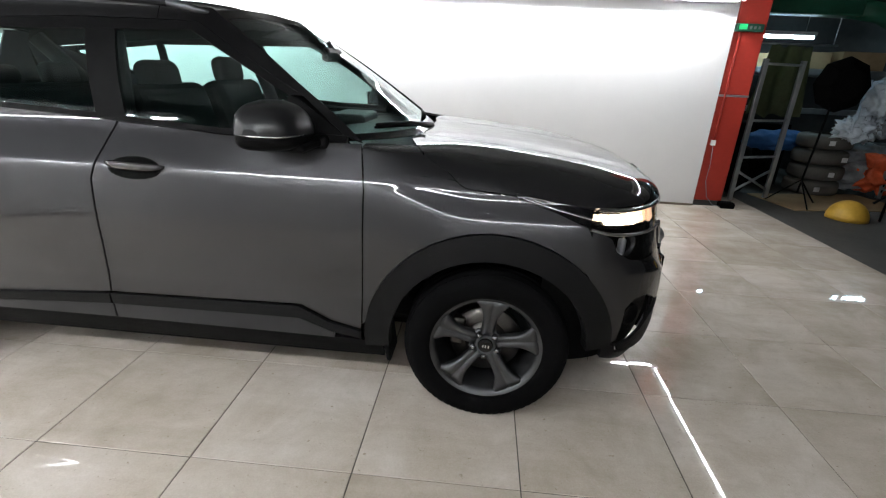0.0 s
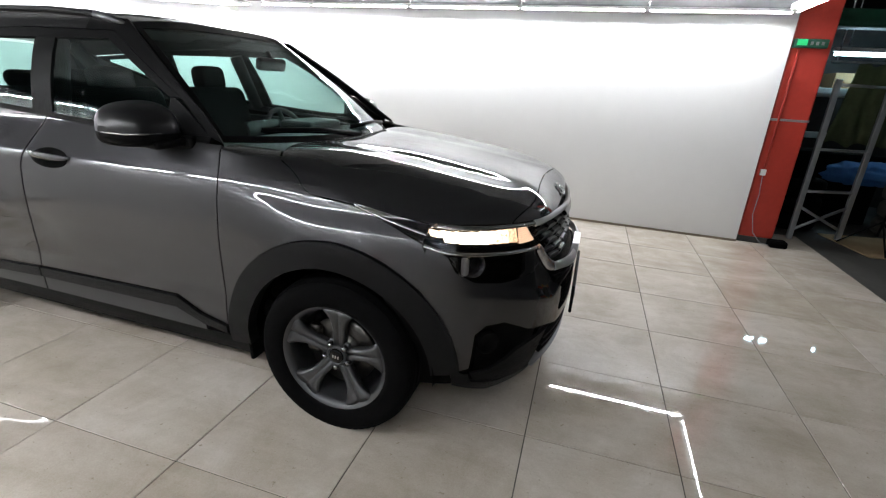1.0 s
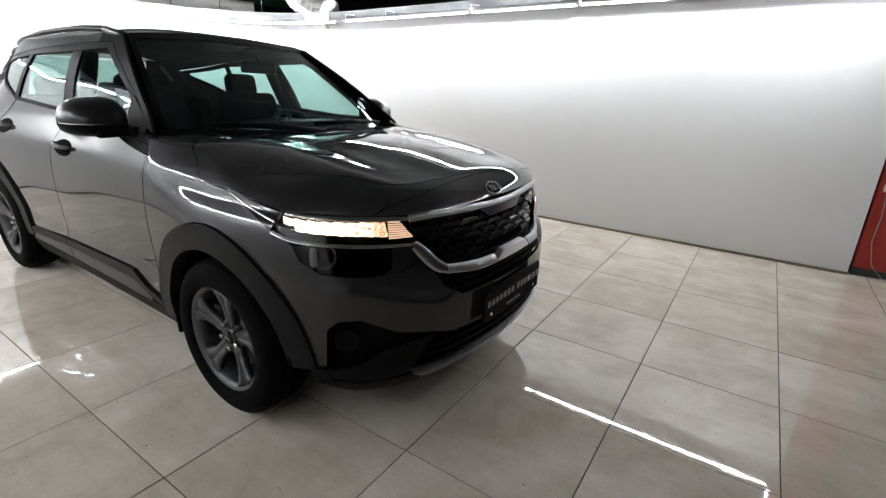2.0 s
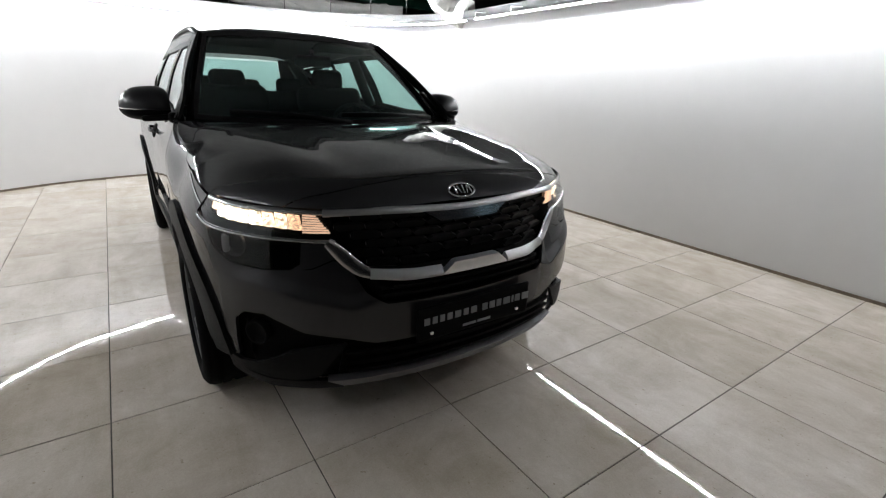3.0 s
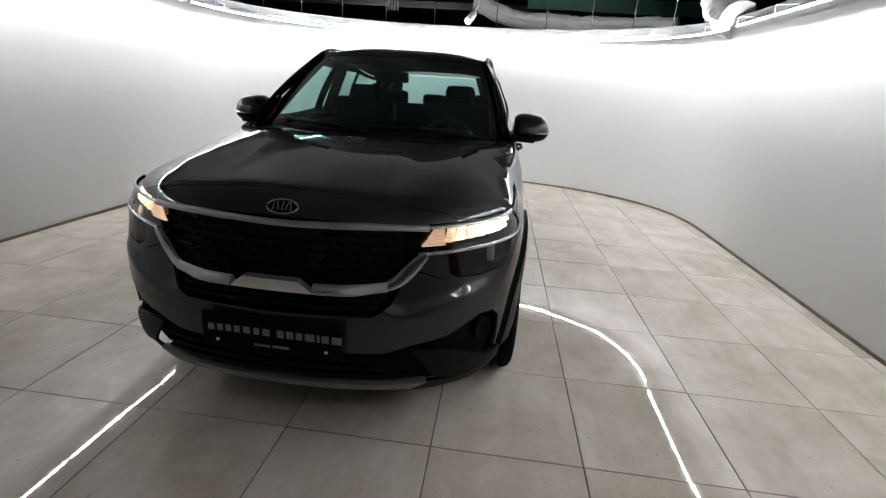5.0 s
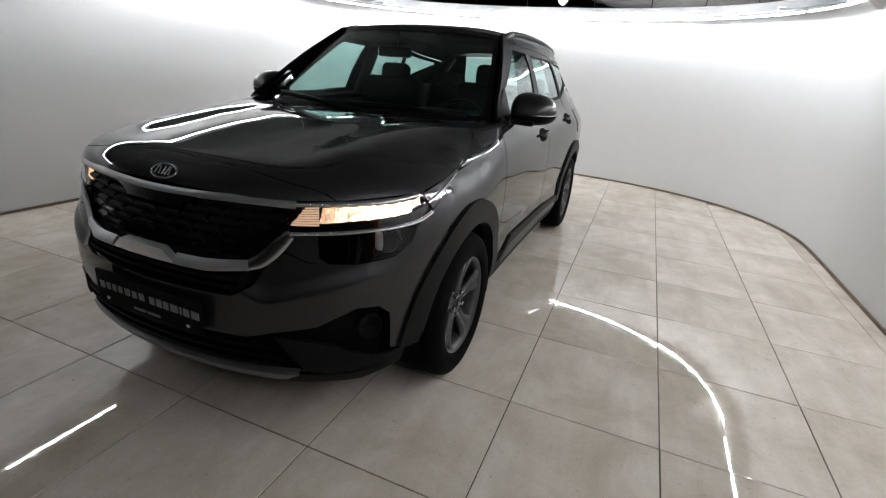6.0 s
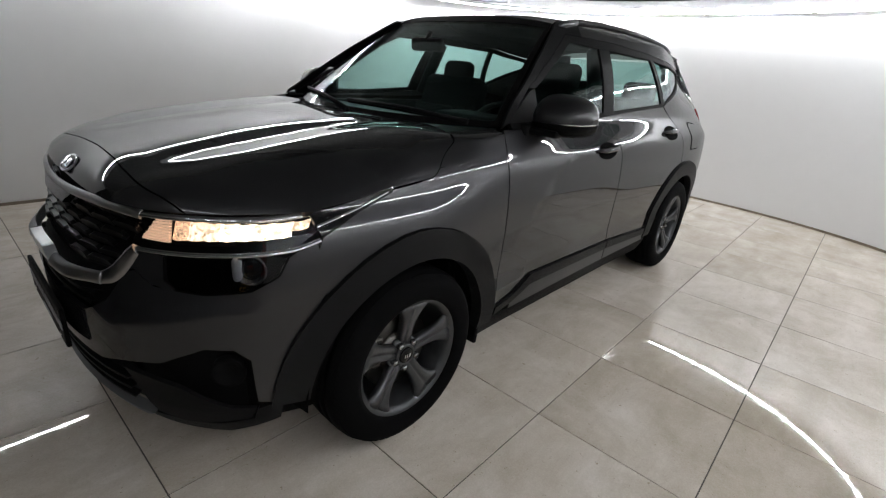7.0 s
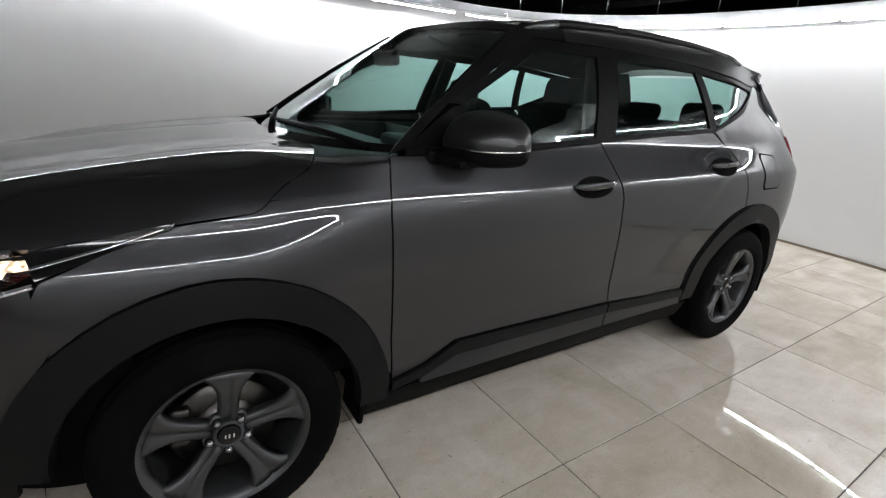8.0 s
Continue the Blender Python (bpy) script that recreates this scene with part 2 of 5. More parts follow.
def add_tube(bm, pts, r, n=8, close=True):
    """A round bar along points (r: one radius or one a point) into bm."""
    pts = [Vector(q) for q in pts]
    rings = []
    up = Vector((0, 0, 1))
    for i, q in enumerate(pts):
        d = (pts[min(i + 1, len(pts) - 1)] - pts[max(i - 1, 0)]).normalized()
        a = d.cross(up)
        if a.length < 0.05:
            a = d.cross(Vector((1, 0, 0)))
        a.normalize()
        b = d.cross(a)
        rr = r[i] if isinstance(r, (list, tuple)) else r
        rings.append([bm.verts.new(q + a * rr * math.cos(2 * math.pi * k / n) + b * rr * math.sin(2 * math.pi * k / n)) for k in range(n)])
    for A, B in zip(rings, rings[1:]):
        for k in range(n):
            f = bm.faces.new((A[k], A[(k + 1) % n], B[(k + 1) % n], B[k]))
            f.smooth = True
    if close:
        bm.faces.new(rings[0][::-1])
        bm.faces.new(rings[-1])
    return bm


def tubem(pts, r, n=8):
    return add_tube(bmesh.new(), pts, r, n)


def lathe(bm, prof, n=48, axis="y", closed=False):
    """Turns a profile of (radius, along) round the y axis."""
    rings = []
    for r, a in prof:
        rings.append([bm.verts.new((r * math.cos(2 * math.pi * k / n), a, r * math.sin(2 * math.pi * k / n))) for k in range(n)])
    pairs = list(zip(rings, rings[1:]))
    if closed:
        pairs.append((rings[-1], rings[0]))
    for A, B in pairs:
        for k in range(n):
            f = bm.faces.new((A[k], B[k], B[(k + 1) % n], A[(k + 1) % n]))
            f.smooth = True
    return bm


def prism(poly, z0, z1, bm=None):
    """An upright prism over a plan outline."""
    bm = bm or bmesh.new()
    lo = [bm.verts.new((x, y, z0)) for x, y in poly]
    hi = [bm.verts.new((x, y, z1)) for x, y in poly]
    bm.faces.new(lo[::-1])
    bm.faces.new(hi)
    for k in range(len(poly)):
        q = (k + 1) % len(poly)
        bm.faces.new((lo[k], lo[q], hi[q], hi[k]))
    return bm
M_PANEL = mat("pale_ceiling_board", (0.30, 0.29, 0.27), rough=0.8, noise_scale=1.5, noise_amt=0.15)
# tubes at the open end, their emission set to a share of TUBE_POWER
M_TUBESIDE = mat("lit_tube_four_fifths", (0.9, 0.9, 0.9), rough=0.4, emit=(0.95, 0.975, 1.0), power=TUBE_POWER * 0.80)
M_TUBEWEAK = mat("lit_tube_two_fifths", (0.9, 0.9, 0.9), rough=0.4, emit=(0.95, 0.975, 1.0), power=TUBE_POWER * 0.40)
M_TUBEDIM = mat("lit_tube_dim", (0.9, 0.9, 0.9), rough=0.4, emit=(0.95, 0.975, 1.0), power=TUBE_POWER * 0.16)
M_COLD = mat("cold_lit_tube", (0.9, 0.9, 0.9), rough=0.4, emit=(0.55, 0.85, 1.0), power=27.0)
M_EXIT = mat("green_lit_sign", (0.02, 0.3, 0.1), rough=0.4, emit=(0.02, 0.8, 0.25), power=0.35)
M_CLOTHG = mat("olive_cloth", (0.11, 0.12, 0.065), rough=0.9, noise_scale=3, noise_amt=0.3, bump=0.6, bump_scale=12)
M_BAG = mat("pale_plastic_film", (0.62, 0.70, 0.78), rough=0.25, noise_scale=6, noise_amt=0.2, bump=1.0, bump_scale=14)
M_GREYBAG = mat("grey_plastic_bag", (0.20, 0.22, 0.24), rough=0.35, noise_scale=5, noise_amt=0.3, bump=1.0, bump_scale=14)
M_ORANGE = mat("orange_cloth", (0.65, 0.10, 0.03), rough=0.7, noise_scale=4, noise_amt=0.3, bump=0.8, bump_scale=16)
M_YELLOW = mat("yellow_plastic", (0.55, 0.33, 0.04), rough=0.5, noise_scale=4, noise_amt=0.2)
M_CARD = mat("brown_cardboard", (0.32, 0.22, 0.12), rough=0.9, noise_scale=4, noise_amt=0.2)
M_TYREGREY = mat("dusty_wrapped_rubber", (0.10, 0.095, 0.085), rough=0.7, noise_scale=5, noise_amt=0.25)
M_BLUE = mat("blue_cloth", (0.03, 0.12, 0.32), rough=0.8, noise_scale=4, noise_amt=0.3)

# ---------------------------------------------------------------- the booth
WALL_Y, WALL_END, BEND_X, BEND_A = 3.07, 2.38, -3.2, 2.24
WALL_TOP, THICK = 2.19, 0.10


def squarer(a, n=2.3):
    c, q = math.cos(a), math.sin(a)
    return max(0.0, c) ** (2 / n), math.copysign(abs(q) ** (2 / n), q)


def booth_line(off=0.0, n=56):
    """The booth's inner line in plan, from the right wall's end round the back to the left wall's end, moved outwards by off."""
    m = 22
    pts = [(WALL_END + (BEND_X - WALL_END) * k / m, -WALL_Y - off) for k in range(m)]
    for k in range(n + 1):
        a = -math.pi / 2 + math.pi * k / n
        ca, sa = squarer(a)
        pts.append((BEND_X - (BEND_A + off) * ca, (WALL_Y + off) * sa))
    return pts + [(x, -y) for x, y in pts[m - 1::-1]]


def ribbon(line_in, line_out, z0, z1):
    bm = bmesh.new()
    rings = []
    for (a, b), (c, d) in zip(line_in, line_out):
        rings.append([bm.verts.new(q) for q in ((a, b, z0), (a, b, z1), (c, d, z1), (c, d, z0))])
    for A, B in zip(rings, rings[1:]):
        for k in range(4):
            f = bm.faces.new((A[k], A[(k + 1) % 4], B[(k + 1) % 4], B[k]))
            f.smooth = k in (0, 2)
    bm.faces.new(rings[0][::-1])
    bm.faces.new(rings[-1])
    bmesh.ops.recalc_face_normals(bm, faces=bm.faces)
    for e in bm.edges:
        if len(e.link_faces) == 2 and e.calc_face_angle(0) > 0.6:
            e.smooth = False
    return bm


li, lo = booth_line(0), booth_line(THICK)
lone("wall_booth", ribbon(li, lo, 0, WALL_TOP), M_WALL, "white painted booth wall, straight at the sides, curved behind the car", "wall", kind="structure")
lone("trim", ribbon(booth_line(-0.022), booth_line(-0.001), WALL_TOP - 0.03, WALL_TOP + 0.055), M_FASCIA,
     "film fascia along the top of the wall, its shade put into the grey", "trim", kind="structure")
lone("baseboard", ribbon(booth_line(-0.012), booth_line(-0.001), 0.0, 0.022), M_BASE,
     "dirty thin brown edge along the foot of the wall", "baseboard", kind="structure")

# lit tubes: single lamps in a line round the top of the booth, off the wall on its straight sides
TUBE_Z = 2.10


def along(line, step):
    """Cuts a line into stretches of that length."""
    out, cur, run = [], [Vector((*line[0], 0))], 0.0
    for a, b in zip(line, line[1:]):
        a, b = Vector((*a, 0)), Vector((*b, 0))
        L = (b - a).length
        pos = 0.0
        while L - pos > 1e-6:
            d = min(step - run, L - pos)
            pos += d
            run += d
            p = a.lerp(b, pos / L)
            cur.append(p)
            if run >= step - 1e-6:
                out.append(cur)
                cur, run = [p], 0.0
    if len(cur) > 1:
        out.append(cur)
    return [s for s in out if sum((q - w).length for q, w in zip(s, s[1:])) > 0.2]


def outward(q):
    if q.x <= BEND_X:
        return Vector(((q.x - BEND_X) / BEND_A ** 2, q.y / WALL_Y ** 2, 0)).normalized()
    return Vector((0, math.copysign(1, q.y), 0)) if abs(q.y) > 2.87 else Vector((0, 0, 1))


def tube_lamp(pts, glow=M_TUBE):
    pts = [Vector((q.x, q.y, TUBE_Z)) for q in pts]
    # both ends stand back from the joint between lamps
    d0, d1 = (pts[1] - pts[0]).normalized(), (pts[-2] - pts[-1]).normalized()
    pts[0], pts[-1] = pts[0] + d0 * 0.012, pts[-1] + d1 * 0.012
    lamp = thing("tube_lamp", "slim white tube lamp, lit, along the wall's top", "lamp", group="tubes round the booth")
    part("tube", tubem(pts, 0.0055, 8), glow, lamp, "glowing white tube")
    for q, d in ((pts[0], d0), (pts[-1], d1)):
        part("end_cap", tubem([q - d * 0.006, q + d * 0.012], 0.0115, 8), M_TRIM, lamp)
    # the batten that carries the tube, on the side away from the car
    part("batten", tubem([q + outward(q) * 0.018 for q in pts], 0.0115, 8), M_TRIM, lamp)
    mid = pts[len(pts) // 2]
    n = Vector((0, math.copysign(1, mid.y), 0)) if mid.x > BEND_X else Vector((mid.x - BEND_X, mid.y * .55, 0)).normalized()
    part("hanger", tubem([mid + Vector((0, 0, .022)), mid + Vector((0, 0, .075)), mid + n * .30 + Vector((0, 0, .10))], .006, 6), M_TRIM, lamp)


TUBE_L, TUBE_R, FRONT_X, RAIL_END = 2.88, -2.92, 2.29, 0.45
bend = []
for k in range(41):
    a = -math.pi / 2 + math.pi * k / 40
    o = -0.07 - 0.10 * abs(math.sin(a)) ** 3
    ca, sa = squarer(a)
    bend.append((BEND_X - (BEND_A + o) * ca, (WALL_Y + o) * sa))
for seg in along([(FRONT_X, TUBE_L), (-3.1, TUBE_L)], 1.18) + along(bend, 1.02) + along([(-3.1, TUBE_R), (FRONT_X - .5, TUBE_R)], 1.18):
    front = sum(q.x for q in seg) / len(seg) > -.6
    tube_lamp(seg, M_TUBE if not front else (M_TUBESIDE if seg[0].y > 0 else M_TUBEWEAK))
for seg in along([(FRONT_X, 2.83), (FRONT_X, RAIL_END)], 1.18):
    tube_lamp(seg, M_TUBEDIM)
fr = thing("light_rail", "white rail over the open end that carries tube lamps", "rail")
part("beam", boxm((FRONT_X, (2.95 + RAIL_END) / 2, TUBE_Z + 0.055), (0.05, 2.95 - RAIL_END, 0.05), 0.004), M_TRIM, fr)
for yy in (RAIL_END + .2, 2.0):
    part("hanger", tubem([(FRONT_X, yy, TUBE_Z + 0.08), (FRONT_X, yy, 3.0)], 0.006, 6), M_GALV, fr)

# floor
floor = lone("floor", boxm((-1.2, 0, -0.012), (8.66, 6.6, 0.016)), M_GROUT, "dark joints under beige polished floor tiles", "floor", kind="structure")
lone("ground", boxm((2, 0, -0.07), (60, 60, 0.1)), M_ASPHALT, "dark worn garage floor", "ground", kind="structure")
lone("ceiling", boxm((2, 0, 3.1), (60, 60, 0.2)), M_CONC, "dark bare concrete garage ceiling", "ceiling", kind="structure")
for nm, c, s in (("wall_north", (0, 14, 1.5), (40, 0.2, 3)), ("wall_south", (0, -14, 1.5), (40, 0.2, 3)),
                 ("wall_east", (14, 0, 1.5), (0.2, 28, 3)), ("wall_west", (-12, 0, 1.5), (0.2, 28, 3))):
    lone(nm, boxm(c, s), M_DARKWALL, "dark far wall of the garage", "wall", kind="structure")

# ---------------------------------------------------------------- the car
# x forward from the front axle, y to the car's left, z up
car = thing("car", "dark grey metallic sport utility car with lit headlamps, parked", "car", (0, .010, -.012))


def smooth_table(xs, ys, lo, hi, sigma, n=600):
    X = np.linspace(lo, hi, n)
    Y = np.interp(X, xs, ys)
    k = max(1, int(round(3 * sigma / (hi - lo) * n)))
    w = np.exp(-0.5 * (np.arange(-k, k + 1) / max(sigma / (hi - lo) * n, 1e-6)) ** 2)
    w /= w.sum()
    L = Y[0] - (Y[1:k + 1][::-1] - Y[0])
    R = Y[-1] - (Y[-k - 1:-1][::-1] - Y[-1])
    return X, np.convolve(np.concatenate([L, Y, R]), w, "valid")


def curve(xs, ys, sigma):
    lo, hi = min(xs), max(xs)
    X, Y = smooth_table(xs, ys, lo, hi, sigma)
    return lambda q: float(np.interp(q, X, Y))


def sstep(a, b, x):
    t = min(1.0, max(0.0, (x - a) / (b - a)))
    return t * t * (3 - 2 * t)


PLAN = [(0.834, 0), (0.826, 0.2), (0.795, 0.4), (0.745, 0.55), (0.667, 0.69), (0.555, 0.795), (0.38, 0.868), (0.15, 0.893), (-0.2, 0.888),
        (-0.5, 0.876), (-1.0, 0.872), (-1.6, 0.872), (-2.2, 0.884), (-2.63, 0.893), (-2.95, 0.884), (-3.14, 0.862), (-3.27, 0.80),
        (-3.35, 0.66), (-3.41, 0.45), (-3.44, 0.22), (-3.45, 0)]


def make_plan():
    loop = PLAN + [(x, -y) for x, y in PLAN[-2:0:-1]]
    P = np.array(loop + loop[:1], float)
    d = np.concatenate([[0], np.cumsum(np.hypot(*np.diff(P, axis=0).T))])
    n = 2400
    s = np.linspace(0, d[-1], n, endpoint=False)
    xy = np.stack([np.interp(s, d, P[:, i]) for i in range(2)], 1)
    k = 60
    w = np.exp(-0.5 * (np.arange(-k, k + 1) / 20.0) ** 2)
    w /= w.sum()
    xy = np.stack([np.convolve(np.concatenate([xy[-k:, i], xy[:, i], xy[:k, i]]), w, "valid") for i in range(2)], 1)
    tan = np.roll(xy, -1, 0) - np.roll(xy, 1, 0)
    nor = np.stack([tan[:, 1], -tan[:, 0]], 1)
    nor /= np.hypot(*nor.T)[:, None]
    return d[-1], s, xy, nor


PLAN_LEN, PS, PXY, PN = make_plan()
HALF = PLAN_LEN / 2


def plan_at(s):
    s = s % PLAN_LEN
    i = s / PLAN_LEN * len(PS)
    a = int(i) % len(PS)
    f = i - int(i)
    b = (a + 1) % len(PS)
    return PXY[a] * (1 - f) + PXY[b] * f, PN[a] * (1 - f) + PN[b] * f


def s_of(x, y):
    """The plan's length nearest to a place on the car's left half."""
    n = len(PS) // 2
    return float(PS[np.argmin((PXY[:n, 0] - x) ** 2 + (PXY[:n, 1] - y) ** 2)])


FLANK = np.nonzero(PXY[:len(PS) // 2, 1] > 0.6)[0][::-1]
FLANK_X, FLANK_S = PXY[FLANK, 0], PS[FLANK]


def s_x(x):
    """The plan's length at that x on the left flank."""
    return float(np.interp(x, FLANK_X, FLANK_S))


DOOR_O = curve([0.15, .18, .25, .30, .38, .45, .52, .62, .72, .82, .90, .965, .99, 1.03, 1.08, 1.12, 1.2, 1.3, 1.4, 1.5, 1.56],
               [.10, .085, .055, .034, .018, .014, .016, .007, 0, 0, .005, .012, .018, .045, .080, .106, .128, .162, .208, .266, .306], 0.012)
# the front door's shoulder stands up again towards the window
DOORF_O = curve([0.15, .18, .25, .30, .38, .45, .52, .62, .72, .82, .90, .94, .96, .98, 1.0, 1.02, 1.04, 1.06, 1.08, 1.10, 1.12, 1.2, 1.3, 1.4, 1.5, 1.56],
                [.10, .085, .055, .034, .018, .014, .016, .007, 0, 0, .004, .009, .0135, .020, .0285, .037, .045, .053, .061, .070, .090, .128, .162, .208, .266, .306], 0.009)
FEND_O = curve([0.15, .18, .3, .45, .6, .72, .80, .83, .86, .88, .905, .925, .945, .965, 1.0, 1.04, 1.1, 1.15, 1.56],
               [.08, .065, .02, 0, 0, 0, .006, .012, .021, .030, .046, .058, .066, .0725, .093, .140, .262, .34, .6], 0.010)
FRONT_O = curve([0.15, .2, .26, .3, .36, .45, .55, .6, .66, .676, .69, .715, .76, .81, .86, .90, .93, .96, 1.0, 1.56],
                [.13, .09, .048, .026, .010, 0, 0, .001, .002, .0035, .012, .027, .040, .053, .069, .080, .096, .117, .152, .87], 0.005)
REAR_O = curve([0.15, .2, .3, .5, .65, .8, .95, 1.05, 1.12, 1.25, 1.4, 1.5, 1.56],
               [.16, .13, .05, 0, 0, .03, .05, .06, .08, .16, .28, .38, .45], 0.02)


def body(s, z, out=0.0):
    """The car's skin at a length round its plan and a height."""
    (x, y), (nx, ny) = plan_at(s)
    wf = sstep(0.30, 0.85, nx)
    wr = sstep(0.25, 0.85, -nx)
    k = sstep(-0.52, -0.06, x)
    kd = sstep(-1.25, -.70, x)
    # the shoulder's break sinks from the door towards the lamp
    w = .06 * sstep(.60, .80, z) * (1 - sstep(.93, 1.05, z))
    zd, zf = z + w * k, z - w * (1 - k)
    side = (DOOR_O(zd) * (1 - kd) + DOORF_O(zd) * kd) * (1 - k) + FEND_O(zf) * k
    # the bumper's ledge falls from the lamp's outer end to the grille's lower corner
    ay = abs(y)
    ze = z + (.09 - .09 * min(1.0, max(0.0, (ay - .47) / .28))) * sstep(.24, .47, ay) * sstep(.50, .58, z) * (1 - sstep(.70, .90, z)) if wf > 0 else z
    o = side * (1 - wf - wr) + FRONT_O(ze) * wf + REAR_O(z) * wr - out
    o += .10 * sstep(2.40, 3.10, -x) * sstep(1.08, 1.36, z) * (1 - wr)
    l = math.hypot(nx, ny)
    return Vector((x - nx / l * o, y - ny / l * o, z))


def grid_cut(poly, step):
    """A flat outline, cut into cells of that step: the vertices, faces and the outline's edges."""
    bm = bmesh.new()
    f = bm.faces.new([bm.verts.new((u, v, 0)) for u, v in poly])
    us, vs = [q[0] for q in poly], [q[1] for q in poly]
    for lo, hi, no, st in ((min(us), max(us), (1, 0, 0), step[0]), (min(vs), max(vs), (0, 1, 0), step[1])):
        n = max(1, int(math.ceil((hi - lo) / st)))
        for k in range(1, n):
            c = lo + (hi - lo) * k / n
            bmesh.ops.bisect_plane(bm, geom=bm.verts[:] + bm.edges[:] + bm.faces[:], plane_co=(no[0] * c, no[1] * c, 0), plane_no=no, dist=1e-5)
    bm.verts.index_update()
    V = [(v.co.x, v.co.y) for v in bm.verts]
    F = [[v.index for v in q.verts] for q in bm.faces]
    B = []
    for e in bm.edges:
        if len(e.link_faces) == 1:
            lp = e.link_loops[0]
            B.append((lp.vert.index, lp.link_loop_next.vert.index))
    bm.free()
    return V, F, B


def densify(poly, d):
    out = []
    for (a, b), (c, e) in zip(poly, poly[1:] + poly[:1]):
        n = max(1, int(math.hypot(c - a, e - b) / d))
        out += [(a + (c - a) * k / n, b + (e - b) * k / n) for k in range(n)]
    return out


def skin(name, poly, fn, material, parent, label="", step=(0.04, 0.035), depth=0.014, sides=(1,), fine=0.05):
    """A panel: an outline in a skin's own two measures, laid on the skin fn and given thickness inwards. sides: 1 left, -1 mirrored."""
    V, F, B = grid_cut(densify(poly, fine), step)
    P, N = [], []
    h = 0.004
    for u, v in V:
        p = fn(u, v)
        n = (fn(u + h, v) - fn(u - h, v)).cross(fn(u, v + h) - fn(u, v - h))
        if n.length < 1e-12:
            n = Vector((0, 0, 1))
        P.append(p)
        N.append(n.normalized())
    if sum(((p - Vector((-1.3, 0, 0.75))).dot(n) for p, n in zip(P, N))) < 0:
        N = [-n for n in N]
    # face winding to agree with the normals
    tot = 0.0
    for q in F[:40]:
        fnm = (P[q[1]] - P[q[0]]).cross(P[q[2]] - P[q[1]])
        tot += fnm.dot(N[q[0]])
    if tot < 0:
        F = [q[::-1] for q in F]
        B = [(j, i) for i, j in B]
    made = []
    for sd in sides:
        vs, ns, fs = [], [], []
        for p, n in zip(P, N):
            vs.append((p.x, p.y * sd, p.z))
            ns.append((n.x, n.y * sd, n.z))
        fs += F
        if depth:
            for i, j in B:
                t = (P[j] - P[i])
                nn = t.cross(N[i])
                nn = nn.normalized() if nn.length > 1e-9 else N[i]
                k = len(vs)
                for q in (P[i], P[j], P[j] - N[j] * depth, P[i] - N[i] * depth):
                    vs.append((q.x, q.y * sd, q.z))
                    ns.append((nn.x, nn.y * sd, nn.z))
                fs = fs + [[k + 1, k, k + 3, k + 2]]
            k0 = len(vs)
            for p, n in zip(P, N):
                q = p - n * depth
                vs.append((q.x, q.y * sd, q.z))
                ns.append((-n.x, -n.y * sd, -n.z))
            fs = fs + [[k0 + i for i in q[::-1]] for q in F]
        if sd < 0:
            fs = [q[::-1] for q in fs]
        me = bpy.data.meshes.new(name)
        me.from_pydata(vs, [], fs)
        me.polygons.foreach_set("use_smooth", [True] * len(me.polygons))
        me.normals_split_custom_set_from_vertices(ns)
        me.materials.append(material)
        ob = new(name, me)
        ob.parent = parent
        if label:
            ob["label"] = label
        made.append(ob)
    return made


def side_poly(pts):
    """An outline given as (x, z) on the car's flank."""
    return [(s_x(x), z) for x, z in pts]


def nose_poly(pts):
    """An outline given as (x, y, z) near the nose or tail."""
    return [(s_of(x, y), z) for x, y, z in pts]


def arc(cx, cz, r, a0, a1, n=14):
    return [(cx + r * math.cos(math.radians(a0 + (a1 - a0) * k / n)), cz + r * math.sin(math.radians(a0 + (a1 - a0) * k / n))) for k in range(n + 1)]


def off(o):
    return lambda s, z: body(s, z, o)


LR = (1, -1)
AXZ, REARX = 0.335, -2.63
R_IN, R_OUT = 0.392, 0.492

# bonnet's form
BON_Z = curve([-.45, -.2, 0, .2, .4, .55, .65, .76], [1.10, 1.098, 1.086, 1.064, 1.036, 1.010, .992, .965], 0.05)
SIDE_Z = curve([-.25, -.16, -.04, .06, .2, .34], [.982, .976, .966, .959, .943, .927], 0.012)
SIDE_XS = [-.25 + .59 * k / 20 for k in range(21)]
SIDE_Y = curve(SIDE_XS, [body(s_x(x), SIDE_Z(x)).y - .005 for x in SIDE_XS], 0.02)
NOSE_X, NOSE_Z = 0.728, 0.909
# shallow valley beside the middle, then a broad ridge
RIDGE = curve([0, .15, .30, .38, .44, .50, .57, .62, .67, .75, .85, .95, 1.0], [-.004, -.003, -.003, -.005, -.006, .001, .0095, .015, .018, .0155, .007, .001, 0], 0.022)


